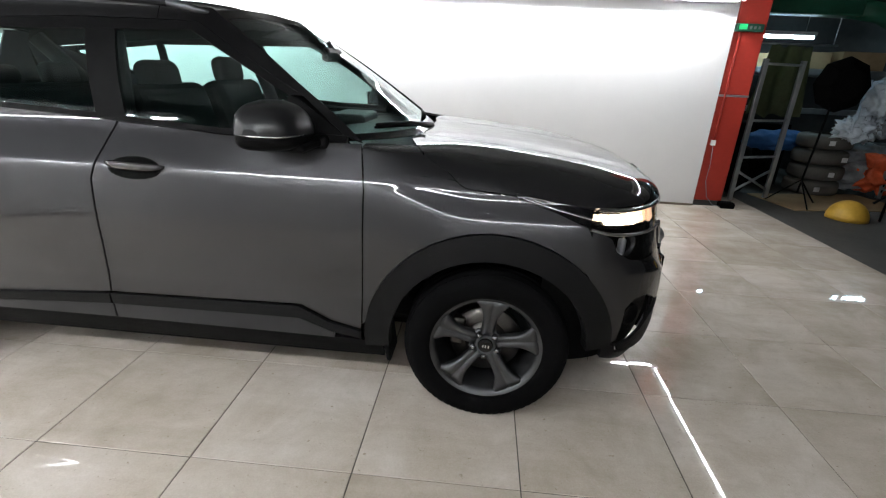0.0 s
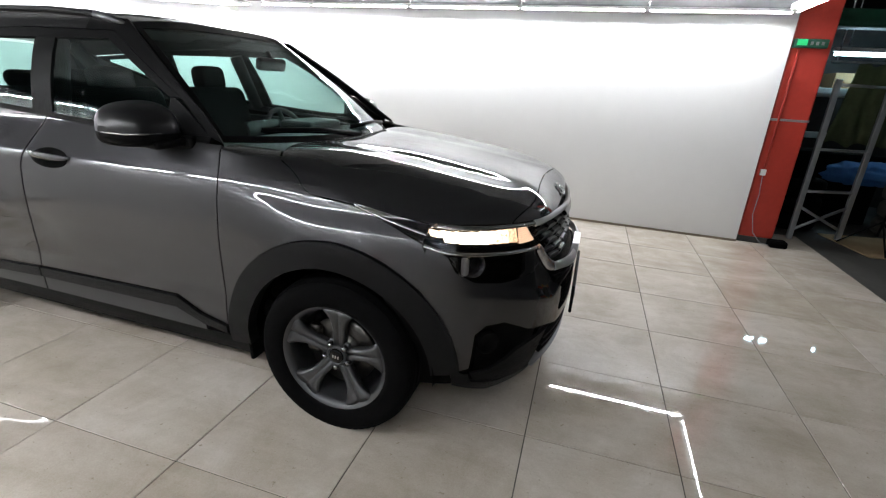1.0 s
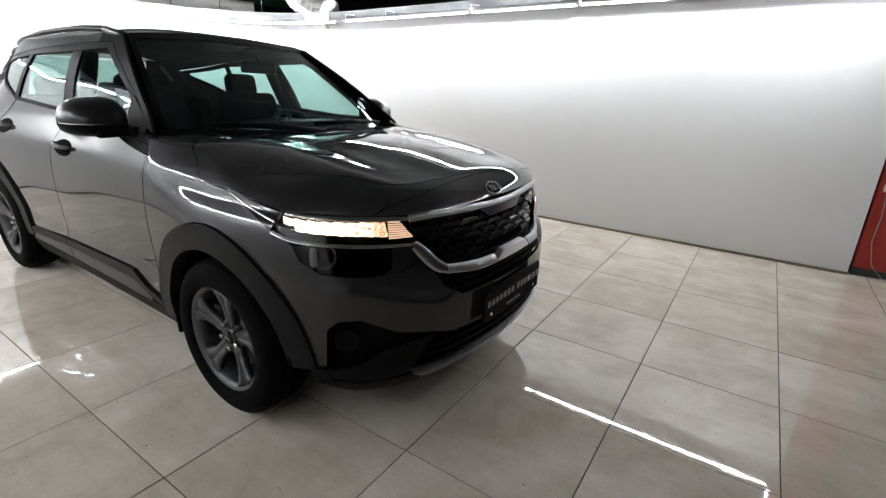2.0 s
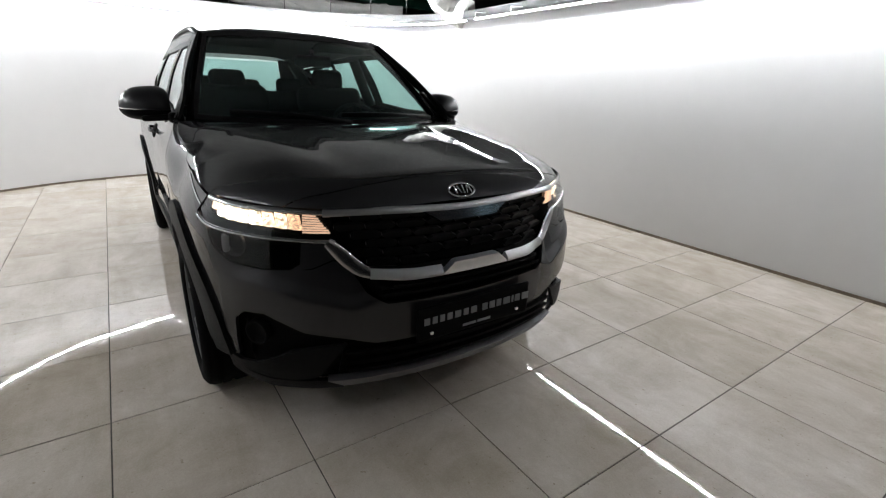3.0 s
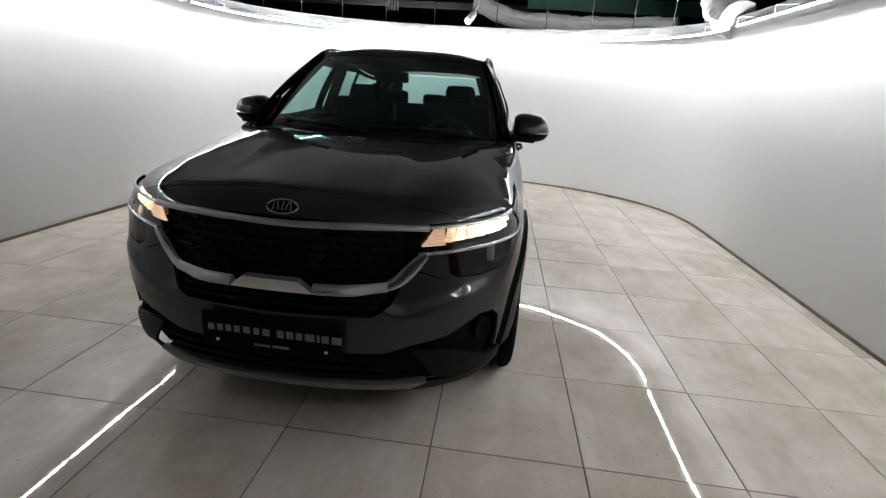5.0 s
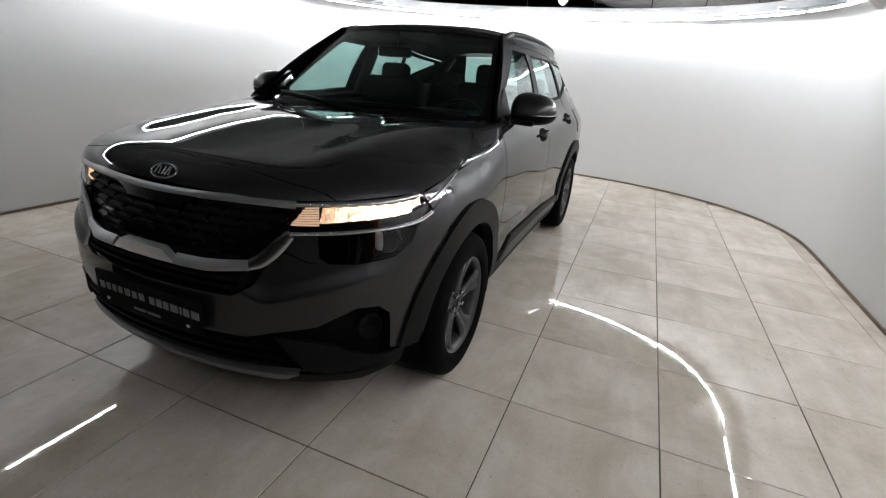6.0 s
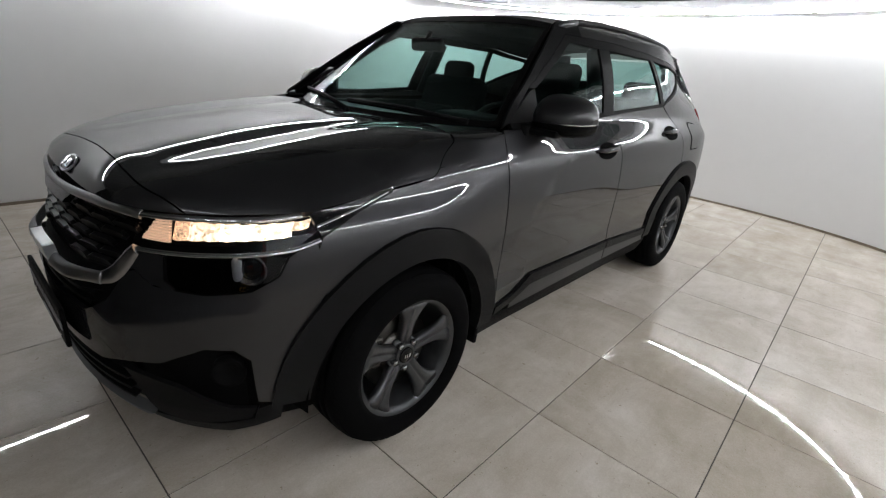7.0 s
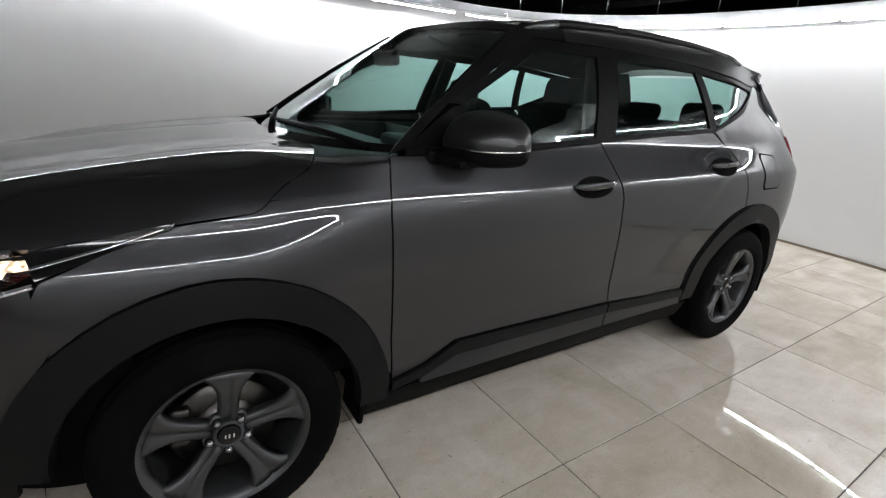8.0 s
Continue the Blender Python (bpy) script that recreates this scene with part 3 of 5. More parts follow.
def bonnet(u, t):
    """u from the windscreen to the nose, t across; the section is a flat oval that stands upright at the shut lines. Below u = 0 lies the fender's top."""
    a = min(1.0, abs(t)) * 1.40
    u = min(1.02, max(-.60, u))
    f, r = max(0.0, u), max(0.0, -u)
    p = .9 - .42 * (1 - f) ** 2
    g = (math.sin(a) / math.sin(1.40)) ** p
    e = math.cos(1.40) ** p
    H = (math.cos(a) ** p - e) / (1 - e)
    xc = -.345 + (NOSE_X + .345) * u
    xs = -.25 + .59 * u
    x = xc - (xc - xs) * g ** (8 - 3.8 * f)
    x -= .07 * (1 - f) ** 4 * sstep(.25, .80, g) * (1 - sstep(.84, 1.0, g))
    d = min(1.0, max(0.0, NOSE_X - xc) / 0.15)
    top = NOSE_Z + (BON_Z(xc) - NOSE_Z) * math.sqrt(max(0.0, 1 - (1 - d) ** 2)) + .022 * (1 - sstep(-.20, .15, u)) * sstep(.40, .85, g)
    fade = (.35 + .65 * sstep(0, .20, u)) * (1 - sstep(.66, .96, u))
    z = SIDE_Z(xs) + (top - SIDE_Z(xs)) * H + fade * RIDGE(g)
    y = SIDE_Y(xs) * g
    b = .28 * (1 - sstep(.05, .40, u)) + .08 * sstep(0, .12, r)
    w = sstep(.45 - b, .85 - b, abs(t)) * (1 - sstep(.25, .5, u))
    if w > 0:
        y += (body(s_x(x), z).y - y) * w
    return Vector((x, math.copysign(y, t), z))


def rear_u(x, t):
    """How far behind the bonnet the fender's top reaches that x."""
    lo, hi = -.6, .3
    for _ in range(24):
        m = (lo + hi) / 2
        if bonnet(m, t).x < x:
            lo = m
        else:
            hi = m
    return lo


# the rear corner's shut line, on the bonnet's own measures
CORNER = [(.23, 1.0), (.195, .97), (.165, .92), (.142, .85), (.125, .77), (.112, .68), (.10, .58), (.088, .48), (.072, .40)]
REAR_EDGE = [(.05, .33), (.025, .26), (.006, .18), (0, .10)]
SHUT = [bonnet(u, t) for u, t in CORNER]
SEAM = .92


# flanks
LOW = [bonnet(rear_u(x, SEAM), SEAM) for x in (-.488, -.44, -.39, -.34, -.29, -.24, -.19)]
skin("front_fender", side_poly([(-.500, .40), (-.486, .7), (-.480, .95)] + [(q.x, q.z) for q in LOW] + [(q.x - .005, q.z - .001) for q, c in zip(SHUT[::-1], CORNER[::-1]) if c[1] >= SEAM] + [
     (-.05, .962), (.06, .955), (.20, .915), (.335, .862), (.37, .79), (.335, .708)] + arc(0, AXZ, R_OUT + .003, 47, 171)), off(0), M_PAINT, car, sides=LR, step=(.018, .011))
skin("fender_shoulder", [(rear_u(-.488 - .012 * k / 6, SEAM + (.37 - SEAM) * k / 6), SEAM + (.37 - SEAM) * k / 6) for k in range(7)]
     + [(rear_u(x, t), t) for x, t in ((-.46, .37), (-.42, .375), (-.38, .38), (-.34, .39))] + [(u - .006, t - .004) for u, t in CORNER[::-1] if t < SEAM + .01] + [(rear_u(x, SEAM), SEAM) for x in (-.19, -.24, -.29, -.34, -.39, -.44)],
     bonnet, M_PAINT, car, sides=LR, step=(.02, .03), fine=.03)
skin("front_door", side_poly([(-.507, .375), (-.492, .7), (-.486, .95), (-.506, 1.108), (-.75, 1.106), (-1.05, 1.110), (-1.462, 1.136), (-1.482, 1.09),
     (-1.534, .93), (-1.542, .68), (-1.566, .452), (-.75, .468), (-.63, .405)]), off(0), M_PAINT, car, sides=LR, step=(.03, .014))
skin("rear_door", side_poly([(-1.574, .452), (-1.55, .68), (-1.542, .93), (-1.49, 1.09), (-1.47, 1.137), (-1.9, 1.165), (-2.27, 1.182), (-2.40, 1.10), (-2.465, 1.02),
     (-2.505, .90), (-2.512, .815)] + arc(REARX, AXZ, R_OUT + .003, 75, 9)), off(0), M_PAINT, car, sides=LR, step=(.03, .014))
skin("quarter_panel", side_poly([(-2.285, 1.188), (-2.41, 1.10), (-2.474, 1.02), (-2.513, .90), (-2.52, .817)] + arc(REARX, AXZ, R_OUT + .003, 77, 165)
     + [(-3.11, .52), (-3.13, .70), (-3.16, .98), (-3.16, 1.12), (-3.16, 1.30), (-3.16, 1.432), (-2.90, 1.423), (-2.58, 1.286)]), off(0), M_PAINT, car, sides=LR, step=(.03, .014))
skin("door_cladding", side_poly([(-.507, .368), (-.635, .398), (-.755, .461), (-1.566, .445), (-1.566, .398), (-.76, .408), (-.62, .352), (-.507, .330)]), off(.012), M_CLAD, car,
     "dark grey plastic cladding strip", sides=LR)
skin("door_cladding", side_poly([(-1.574, .445), (-2.132, .415), (-2.138, .375), (-1.574, .398)]), off(.012), M_CLAD, car, sides=LR)
for pts in ([(-.62, .346), (-.765, .402), (-1.566, .392), (-1.566, .330), (-.62, .326)], [(-1.574, .392), (-2.138, .370), (-2.145, .334), (-1.574, .330)]):
    skin("cladding_lower_panel", side_poly(pts), lambda q, z: body(q, z, .002 + (.40 - z) * .15), M_SATIN, car, "satin grey lower cladding panel", sides=LR)
skin("sill", side_poly([(-.42, .320), (-1.57, .326), (-2.22, .330), (-2.20, .235), (-.42, .235)]), off(.004), M_BLACKP, car, "black plastic sill", sides=LR)
for cx in (0, REARX):
    nm = "wheel_arch_trim"
    skin(nm, side_poly(arc(cx, AXZ, R_OUT, 4 if cx == 0 else 2, 184 if cx == 0 else 178, 30) + arc(cx, AXZ, R_IN, 184 if cx == 0 else 178, 4 if cx == 0 else 2, 30)),
         off(.014), M_CLAD, car, "dark grey plastic arch trim", sides=LR, step=(.05, .05), depth=0.05)
FLAP = [(-2.675, 1.065), (-2.665, .925), (-2.68, .910), (-2.82, .910), (-2.835, .925), (-2.825, 1.055), (-2.81, 1.07), (-2.69, 1.08)]
# no gap is cut: a black sheet round the flap paints its shade
skin("fuel_flap_gap_shade", side_poly([(-2.75 + (x + 2.75) * 1.07, .995 + (z - .995) * 1.07) for x, z in FLAP]), off(.0022), M_VOID, car, depth=.002)
skin("fuel_flap", side_poly(FLAP), off(.004), M_PAINT, car, depth=.003)

# dark inner shell that closes the joints
skin("inner_shell", side_poly([(-.40, .25)] + arc(0, AXZ, R_IN + .02, 190, 10) + [(.55, .30), (.55, .85), (.25, .88), (-.05, .93), (-.25, 1.06), (-.5, 1.09), (-1.5, 1.10), (-2.3, 1.14),
     (-3.15, 1.05), (-3.15, .3)] + arc(REARX, AXZ, R_IN + .02, 170, -8)), off(-.03), M_VOID, car, sides=LR, step=(.12, .1), depth=0)
skin("inner_shell", [(-1.25, .27), (1.25, .27), (1.25, .86), (-1.25, .86)], off(-.05), M_VOID, car, step=(.1, .1), depth=0)

# glass of the flanks and its frames
gl_f = [(-.80, 1.125), (-1.435, 1.150), (-1.515, 1.475), (-1.205, 1.475), (-.80, 1.262)]
gl_r = [(-1.555, 1.158), (-2.245, 1.190), (-2.185, 1.455), (-1.635, 1.476)]
gl_q = [(-2.30, 1.205), (-2.56, 1.300), (-2.79, 1.380), (-2.79, 1.398), (-2.235, 1.452)]
for nm, g, mm in (("front_door_glass", gl_f, M_GLASS), ("rear_door_glass", gl_r, M_DARKGLASS), ("quarter_glass", gl_q, M_DARKGLASS)):
    skin(nm, side_poly(g), off(-.006), mm, car, "green-tinted side window", sides=LR, depth=.004)
skin("belt_moulding", side_poly([(-.56, 1.110), (-1.05, 1.114), (-1.46, 1.14), (-2.28, 1.185), (-2.28, 1.206), (-1.46, 1.160), (-1.05, 1.134), (-.56, 1.132)]), off(.004), M_BLACKP, car, sides=LR)
skin("mirror_base_panel", side_poly([(-.575, 1.132), (-.80, 1.134), (-.80, 1.262), (-.76, 1.25)]), off(-.002), M_BLACKP, car, "black triangular panel behind the mirror", sides=LR)
skin("b_pillar", side_poly([(-1.435, 1.155), (-1.555, 1.162), (-1.635, 1.476), (-1.515, 1.476)]), off(0), M_BLACKP, car, "black pillar cover", sides=LR)
skin("window_frame", side_poly([(-.745, 1.262), (-.80, 1.262), (-1.205, 1.475), (-2.185, 1.455), (-2.79, 1.398), (-2.87, 1.414), (-2.19, 1.485), (-1.70, 1.508), (-1.185, 1.505)]), off(.002), M_BLACKP, car,
     "black window frame", sides=LR)
skin("window_frame", side_poly([(-2.245, 1.188), (-2.30, 1.203), (-2.235, 1.454), (-2.185, 1.458)]), off(.001), M_BLACKP, car, sides=LR)
skin("window_frame", side_poly([(-2.28, 1.186), (-2.58, 1.282), (-2.87, 1.412), (-2.79, 1.399), (-2.79, 1.380), (-2.56, 1.300), (-2.30, 1.206)]), off(.003), M_BLACKP, car, sides=LR)
skin("a_pillar", side_poly([(-.505, 1.116), (-.575, 1.133), (-.745, 1.262), (-1.185, 1.507), (-1.35, 1.511), (-1.35, 1.565), (-1.14, 1.557), (-.86, 1.375), (-.62, 1.205)]), off(.001), M_BLACKP, car, "black windscreen pillar", sides=LR)
# body-painted strip; the cladding's dark colour stands in for its shade
skin("roof_side", side_poly([(-1.353, 1.511), (-1.70, 1.511), (-2.19, 1.488), (-2.88, 1.424), (-3.16, 1.437), (-3.16, 1.505), (-2.8, 1.532), (-2.3, 1.567), (-1.353, 1.567)]), off(.001), M_CLAD, car, sides=LR)

# roof, windscreen, bonnet
ROOF_Z = curve([-3.3, -3.1, -2.7, -2.2, -1.7, -1.3, -1.08, -0.9], [1.507, 1.541, 1.585, 1.616, 1.623, 1.609, 1.576, 1.52], 0.06)


def roof(x, y):
    return Vector((x, y, ROOF_Z(x) - 0.05 * abs(y / 0.58) ** 3.2))


skin("roof", [(-1.10, 0), (-1.11, .2), (-1.135, .4), (-1.165, .545), (-1.4, .575), (-2.3, .572), (-2.7, .548), (-2.9, .52), (-2.98, .505), (-2.98, -.505), (-2.9, -.52), (-2.7, -.548), (-2.3, -.572), (-1.4, -.575), (-1.165, -.545), (-1.135, -.4), (-1.11, -.2)],
     roof, M_PAINT, car, step=(.08, .06))
skin("rear_spoiler", [(-2.985, .505), (-3.08, .51), (-3.15, .49), (-3.20, 0), (-3.15, -.49), (-3.08, -.51), (-2.985, -.505)], roof, M_PAINT, car, step=(.06, .06), depth=.035)
WB = curve([0, .2, .4, .6, .74], [-.335, -.35, -.395, -.485, -.585], 0.03)
WH = curve([0, .2, .4, .56], [-1.085, -1.092, -1.115, -1.16], 0.03)


def screen(u, v):
    yb, yh = u * 0.735, u * 0.548
    a = Vector((WB(abs(yb)), yb, 1.085 + 0.02 * abs(u) ** 2))
    b = roof(WH(abs(yh)), yh)
    p = a.lerp(b, v)
    n = Vector((0.52, 0, 0.85))
    return p + n * (0.025 * 4 * v * (1 - v) * 0.6)


skin("windscreen", [(-1, 0), (1, 0), (1, 1), (-1, 1)], screen, M_GLASS, car, "clear green-tinted windscreen", step=(.03, .03), depth=.005, fine=.1)
skin("screen_border", [(-1, .0), (1, .0), (1, .045), (-1, .045)], lambda u, v: screen(u, v) + Vector((.52, 0, .85)) * .0015, M_GLOSSB, car, step=(.03, .025), depth=.002, fine=.05)
skin("screen_border", [(-1, .93), (1, .93), (1, 1.0), (-1, 1.0)], lambda u, v: screen(u, v) + Vector((.52, 0, .85)) * .0015, M_GLOSSB, car, step=(.03, .025), depth=.002, fine=.05)
for sg in (1, -1):
    skin("screen_border", [(sg * .955, .045), (sg, .045), (sg, .93), (sg * .955, .93)], lambda u, v: screen(u, v) + Vector((.52, 0, .85)) * .0015, M_GLOSSB, car, step=(.03, .025), depth=.002, fine=.05)

skin("bonnet", [(u, -t) for u, t in CORNER + REAR_EDGE] + [(u, t) for u, t in (CORNER + REAR_EDGE)[::-1]] + [(1, 1), (1, .60), (.967, .50), (.930, .30), (.912, .15), (.905, 0), (.912, -.15), (.930, -.30), (.967, -.50), (1, -.60), (1, -1)], bonnet, M_PAINT, car, step=(.025, .04), depth=.016)
skin("nose_panel", [(1, -.592), (1, .592), (.971, .497), (.934, .30), (.916, .15), (.909, 0), (.916, -.15), (.934, -.30), (.971, -.497)], bonnet, M_PAINT, car, step=(.012, .04), depth=.012)
skin("cowl", [(-.29, -.68), (-.29, .68), (-.46, .72), (-.58, .74), (-.58, -.74), (-.46, -.72)],
     lambda x, y: Vector((x, y, 1.064 - 0.022 * abs(y / .75) ** 3 - (x + .4) * .05)), M_BLACKP, car, "black plastic cowl", step=(.1, .1))

# tail
skin("rear_bumper", [(s_x(-3.12), .30), (s_x(-3.13), .70), (HALF, .72), (PLAN_LEN - s_x(-3.13), .70), (PLAN_LEN - s_x(-3.12), .30)], off(0), M_CLAD, car, step=(.06, .06))
skin("tailgate", [(s_x(-3.165), .73), (s_x(-3.165), 1.11), (PLAN_LEN - s_x(-3.165), 1.11), (PLAN_LEN - s_x(-3.165), .73)], off(0), M_PAINT, car, step=(.06, .06))
tg0, tg1 = s_of(-3.40, .52), PLAN_LEN - s_of(-3.40, .52)
skin("rear_window", [(tg0, 1.13), (tg1, 1.13), (tg1 - .06, 1.47), (tg0 + .06, 1.47)], off(0), M_DARKGLASS, car, "green-tinted rear window", step=(.06, .05), depth=.004)
skin("rear_pillar", [(s_x(-3.165), 1.115), (tg0 - .004, 1.115), (tg0 + .056, 1.49), (s_x(-3.165), 1.49)], off(0), M_PAINT, car, sides=LR, step=(.05, .05))
skin("tail_lamp", [(s_of(-3.23, .82), 1.165), (s_of(-3.23, .82), 1.02), (s_of(-3.42, .42), 1.00), (s_of(-3.42, .42), 1.13)], off(.008), M_RED, car, "red tail lamp", sides=LR, step=(.04, .04), depth=.03)

# nose
def nose(name, pts, material, o=0.0, label="", step=(.035, .025), depth=.014, sides=LR, fine=.04, parent=None):
    return skin(name, nose_poly(pts), off(o), material, parent or car, label, step=step, depth=depth, sides=sides, fine=fine)


def both(pts):
    """An outline on the left half, closed by its mirror image: lengths right of the middle count backwards."""
    P = nose_poly(pts)
    return P + [(-s, z) for s, z in P[::-1]]


def sweep(name, path, width, bump, material, o=0.0, label="", sides=LR, parent=None, depth=.012, tilt=0.0):
    """A rounded bar laid on the skin along a path of (length, height); width: one, or one a point."""
    P = [Vector((a, b)) for a, b in path]
    W = width if isinstance(width, (list, tuple)) else [width] * len(P)
    D = [0.0]
    for a, b in zip(P, P[1:]):
        D.append(D[-1] + (b - a).length)
    X, SS = smooth_table(D, [q.x for q in P], 0, D[-1], 0.012)
    X, ZZ = smooth_table(D, [q.y for q in P], 0, D[-1], 0.012)

    def fn(l, d):
        l = min(D[-1], max(0, l))
        h = .004
        s0, z0 = float(np.interp(l, X, SS)), float(np.interp(l, X, ZZ))
        t = Vector((float(np.interp(l + h, X, SS) - np.interp(l - h, X, SS)), float(np.interp(l + h, X, ZZ) - np.interp(l - h, X, ZZ)))).normalized()
        w = float(np.interp(l, D, W)) / 2
        e = d / .05
        q = min(1.0, abs(e))
        return body(s0 - t.y * e * w, z0 + t.x * e * w, o + bump * math.sqrt(1 - q ** 2.6 * .98) - tilt * max(-1.0, min(1.0, e)))
    return skin(name, [(0, -.05), (D[-1], -.05), (D[-1], .05), (0, .05)], fn, material, parent or car, label, step=(.02, .0125), depth=depth, sides=sides, fine=.2)


# bumper skin: corners, and the bar that carries the plate
nose("front_bumper", [(.745, .52, .742), (.70, .58, .716), (.645, .635, .716), (.58, .69, .716), (.50, .765, .732), (.442, .80, .772), (.416, .815, .822), (.39, .82, .838), (.345, .835, .850), (.345, .87, .79), (.335, .87, .708),
     (.36, .868, .675), (.42, .85, .59), (.455, .84, .50), (.46, .84, .40), (.50, .83, .375), (.53, .812, .385), (.54, .807, .53), (.575, .787, .565), (.64, .74, .568), (.70, .69, .535),
     (.745, .64, .505), (.80, .50, .475), (.83, .40, .445), (.862, .0001, .44), (.862, .0001, .585), (.84, .36, .59), (.82, .425, .63), (.80, .47, .70), (.775, .485, .728)], M_PAINT, step=(.022, .009))
nose("air_pocket", [(.48, .835, .36), (.50, .83, .58), (.62, .76, .59), (.72, .67, .56), (.80, .50, .50), (.83, .40, .46), (.81, .50, .30), (.70, .69, .285), (.56, .80, .31)],
     M_BLACKP, -.045, "black plastic recess with a fog lamp")
WING = [(.80, .50, .455), (.765, .60, .447), (.71, .68, .432), (.665, .72, .402), (.60, .775, .372), (.535, .81, .365), (.55, .80, .332), (.64, .745, .316), (.72, .67, .312), (.765, .60, .325)]
# wing is body-coloured; dark cladding colour paints in the shade near the floor
skin("bumper_wing", nose_poly(WING), lambda q, z: body(q, z, .001 + max(0.0, .42 - z) * .10), M_CLAD, car, "body-coloured wing under the recess, its shade put into dark grey", sides=LR, step=(.03, .02), fine=.04)
nose("lower_bumper", [(.46, .84, .392), (.50, .83, .368), (.53, .812, .360), (.545, .805, .320), (.64, .745, .300), (.72, .67, .30), (.79, .55, .30), (.80, .52, .245), (.62, .762, .255), (.475, .84, .31)], M_CLAD, .002)
skin("lower_grille", both([(.83, .42, .45), (.80, .51, .44), (.79, .54, .30)]), off(-.03), M_BLACKP, car, step=(.05, .04))
for k in range(3):
    zz = .33 + .036 * k
    skin("lower_grille_bar", both([(.81, .50, zz), (.80, .505, zz + .012)]), off(.0), M_BLACKP, car, step=(.06, .02), depth=.02)
skin("skid_lip", both([(.775, .575, .302), (.80, .52, .268)]), off(.012), M_DULLSILVER, car, "dull silver lower lip", step=(.05, .02), depth=.03)
skin("bumper_opening", both([(.80, .475, .705), (.825, .42, .64), (.84, .36, .588)]), off(-.03), M_BLACKP, car, step=(.05, .03))
for k in range(2):
    zz = .612 + .028 * k
    skin("opening_bar", both([(.835, .375, zz), (.832, .385, zz + .010)]), off(-.005), M_BLACKP, car, step=(.06, .02), depth=.02)

# grille: dark back plate, scalloped cells, chrome frame
skin("grille_back", both([(.70, .515, .90), (.72, .505, .80), (.755, .465, .735), (.79, .40, .712)]), off(-.03), M_VOID, car, step=(.05, .03))
rows = 6
for r in range(rows):
    z0 = .708 + r * .0305
    for k in range(-5, 6):
        cy = (k + (0.5 if r % 2 else 0)) * 0.118
        lim = .44 + (z0 - .71) * .45
        if abs(cy) > lim - .01 or (r == 5 and abs(cy) < .17) or (r == 0 and abs(cy) < .15):
            continue
        s0 = math.copysign(s_of(.84 - .1 * abs(cy), abs(cy)), cy) if abs(cy) > 1e-4 else 0.0

        def cell(q, z, s0=s0, z0=z0):
            e = (q - s0) / .056
            return body(q, z, -.024 + .016 * max(0.0, (z - z0) / .026) - .006 * max(0.0, 1 - e * e))
        skin("grille_cell", [(s0 - .056, z0 + .010), (s0 - .040, z0), (s0 + .040, z0), (s0 + .056, z0 + .010), (s0 + .056, z0 + .020), (s0 + .042, z0 + .026), (s0 - .042, z0 + .026), (s0 - .056, z0 + .020)],
             cell, M_GRILLE, car, step=(.014, .009), depth=.014, fine=.02)
TOPB = nose_poly([(.685, .530, .898), (.70, .42, .901), (.715, .3, .900), (.725, .17, .896), (.73, .08, .893)])
sweep("grille_top_bar", TOPB + [(0, .892)] + [(-q, z) for q, z in TOPB[::-1]], .024, .008, M_KNURL, .002, "knurled chrome upper grille bar", sides=(1,), depth=.02)
skin("grille_top_plate", both([(.725, .19, .888), (.73, .15, .868), (.735, .125, .850)]), off(.008), M_DARKCHROME, car, "dark chrome plate under the bar", step=(.04, .012), depth=.02)
sweep("grille_side_bar", nose_poly([(.706, .522, .806), (.722, .497, .776), (.738, .468, .744), (.757, .432, .709), (.775, .395, .694)]), [.034, .046, .050, .046, .036], .009, M_CHROME, .004, "satin chrome side of the grille frame", depth=.025)
sweep("grille_lower_bar", nose_poly([(.775, .402, .695), (.79, .33, .690), (.80, .25, .688), (.81, .145, .687)]), .036, .009, M_KNURL, .008, "knurled chrome lower grille bar", depth=.025)
skin("grille_insert", both([(.835, .088, .714), (.833, .100, .712), (.83, .142, .678), (.83, .150, .670)]), lambda q, z: body(q, z, .018 + (z - .686) * .6), M_BRUSHED, car, "brushed silver insert",
     step=(.02, .012), depth=.03)
sweep("headlamp_top_trim", nose_poly([(.685, .527, .900), (.60, .64, .906), (.48, .72, .914), (.36, .77, .922)]), .014, .006, M_CHROME, .003, "satin chrome line over the lamp", depth=.015)

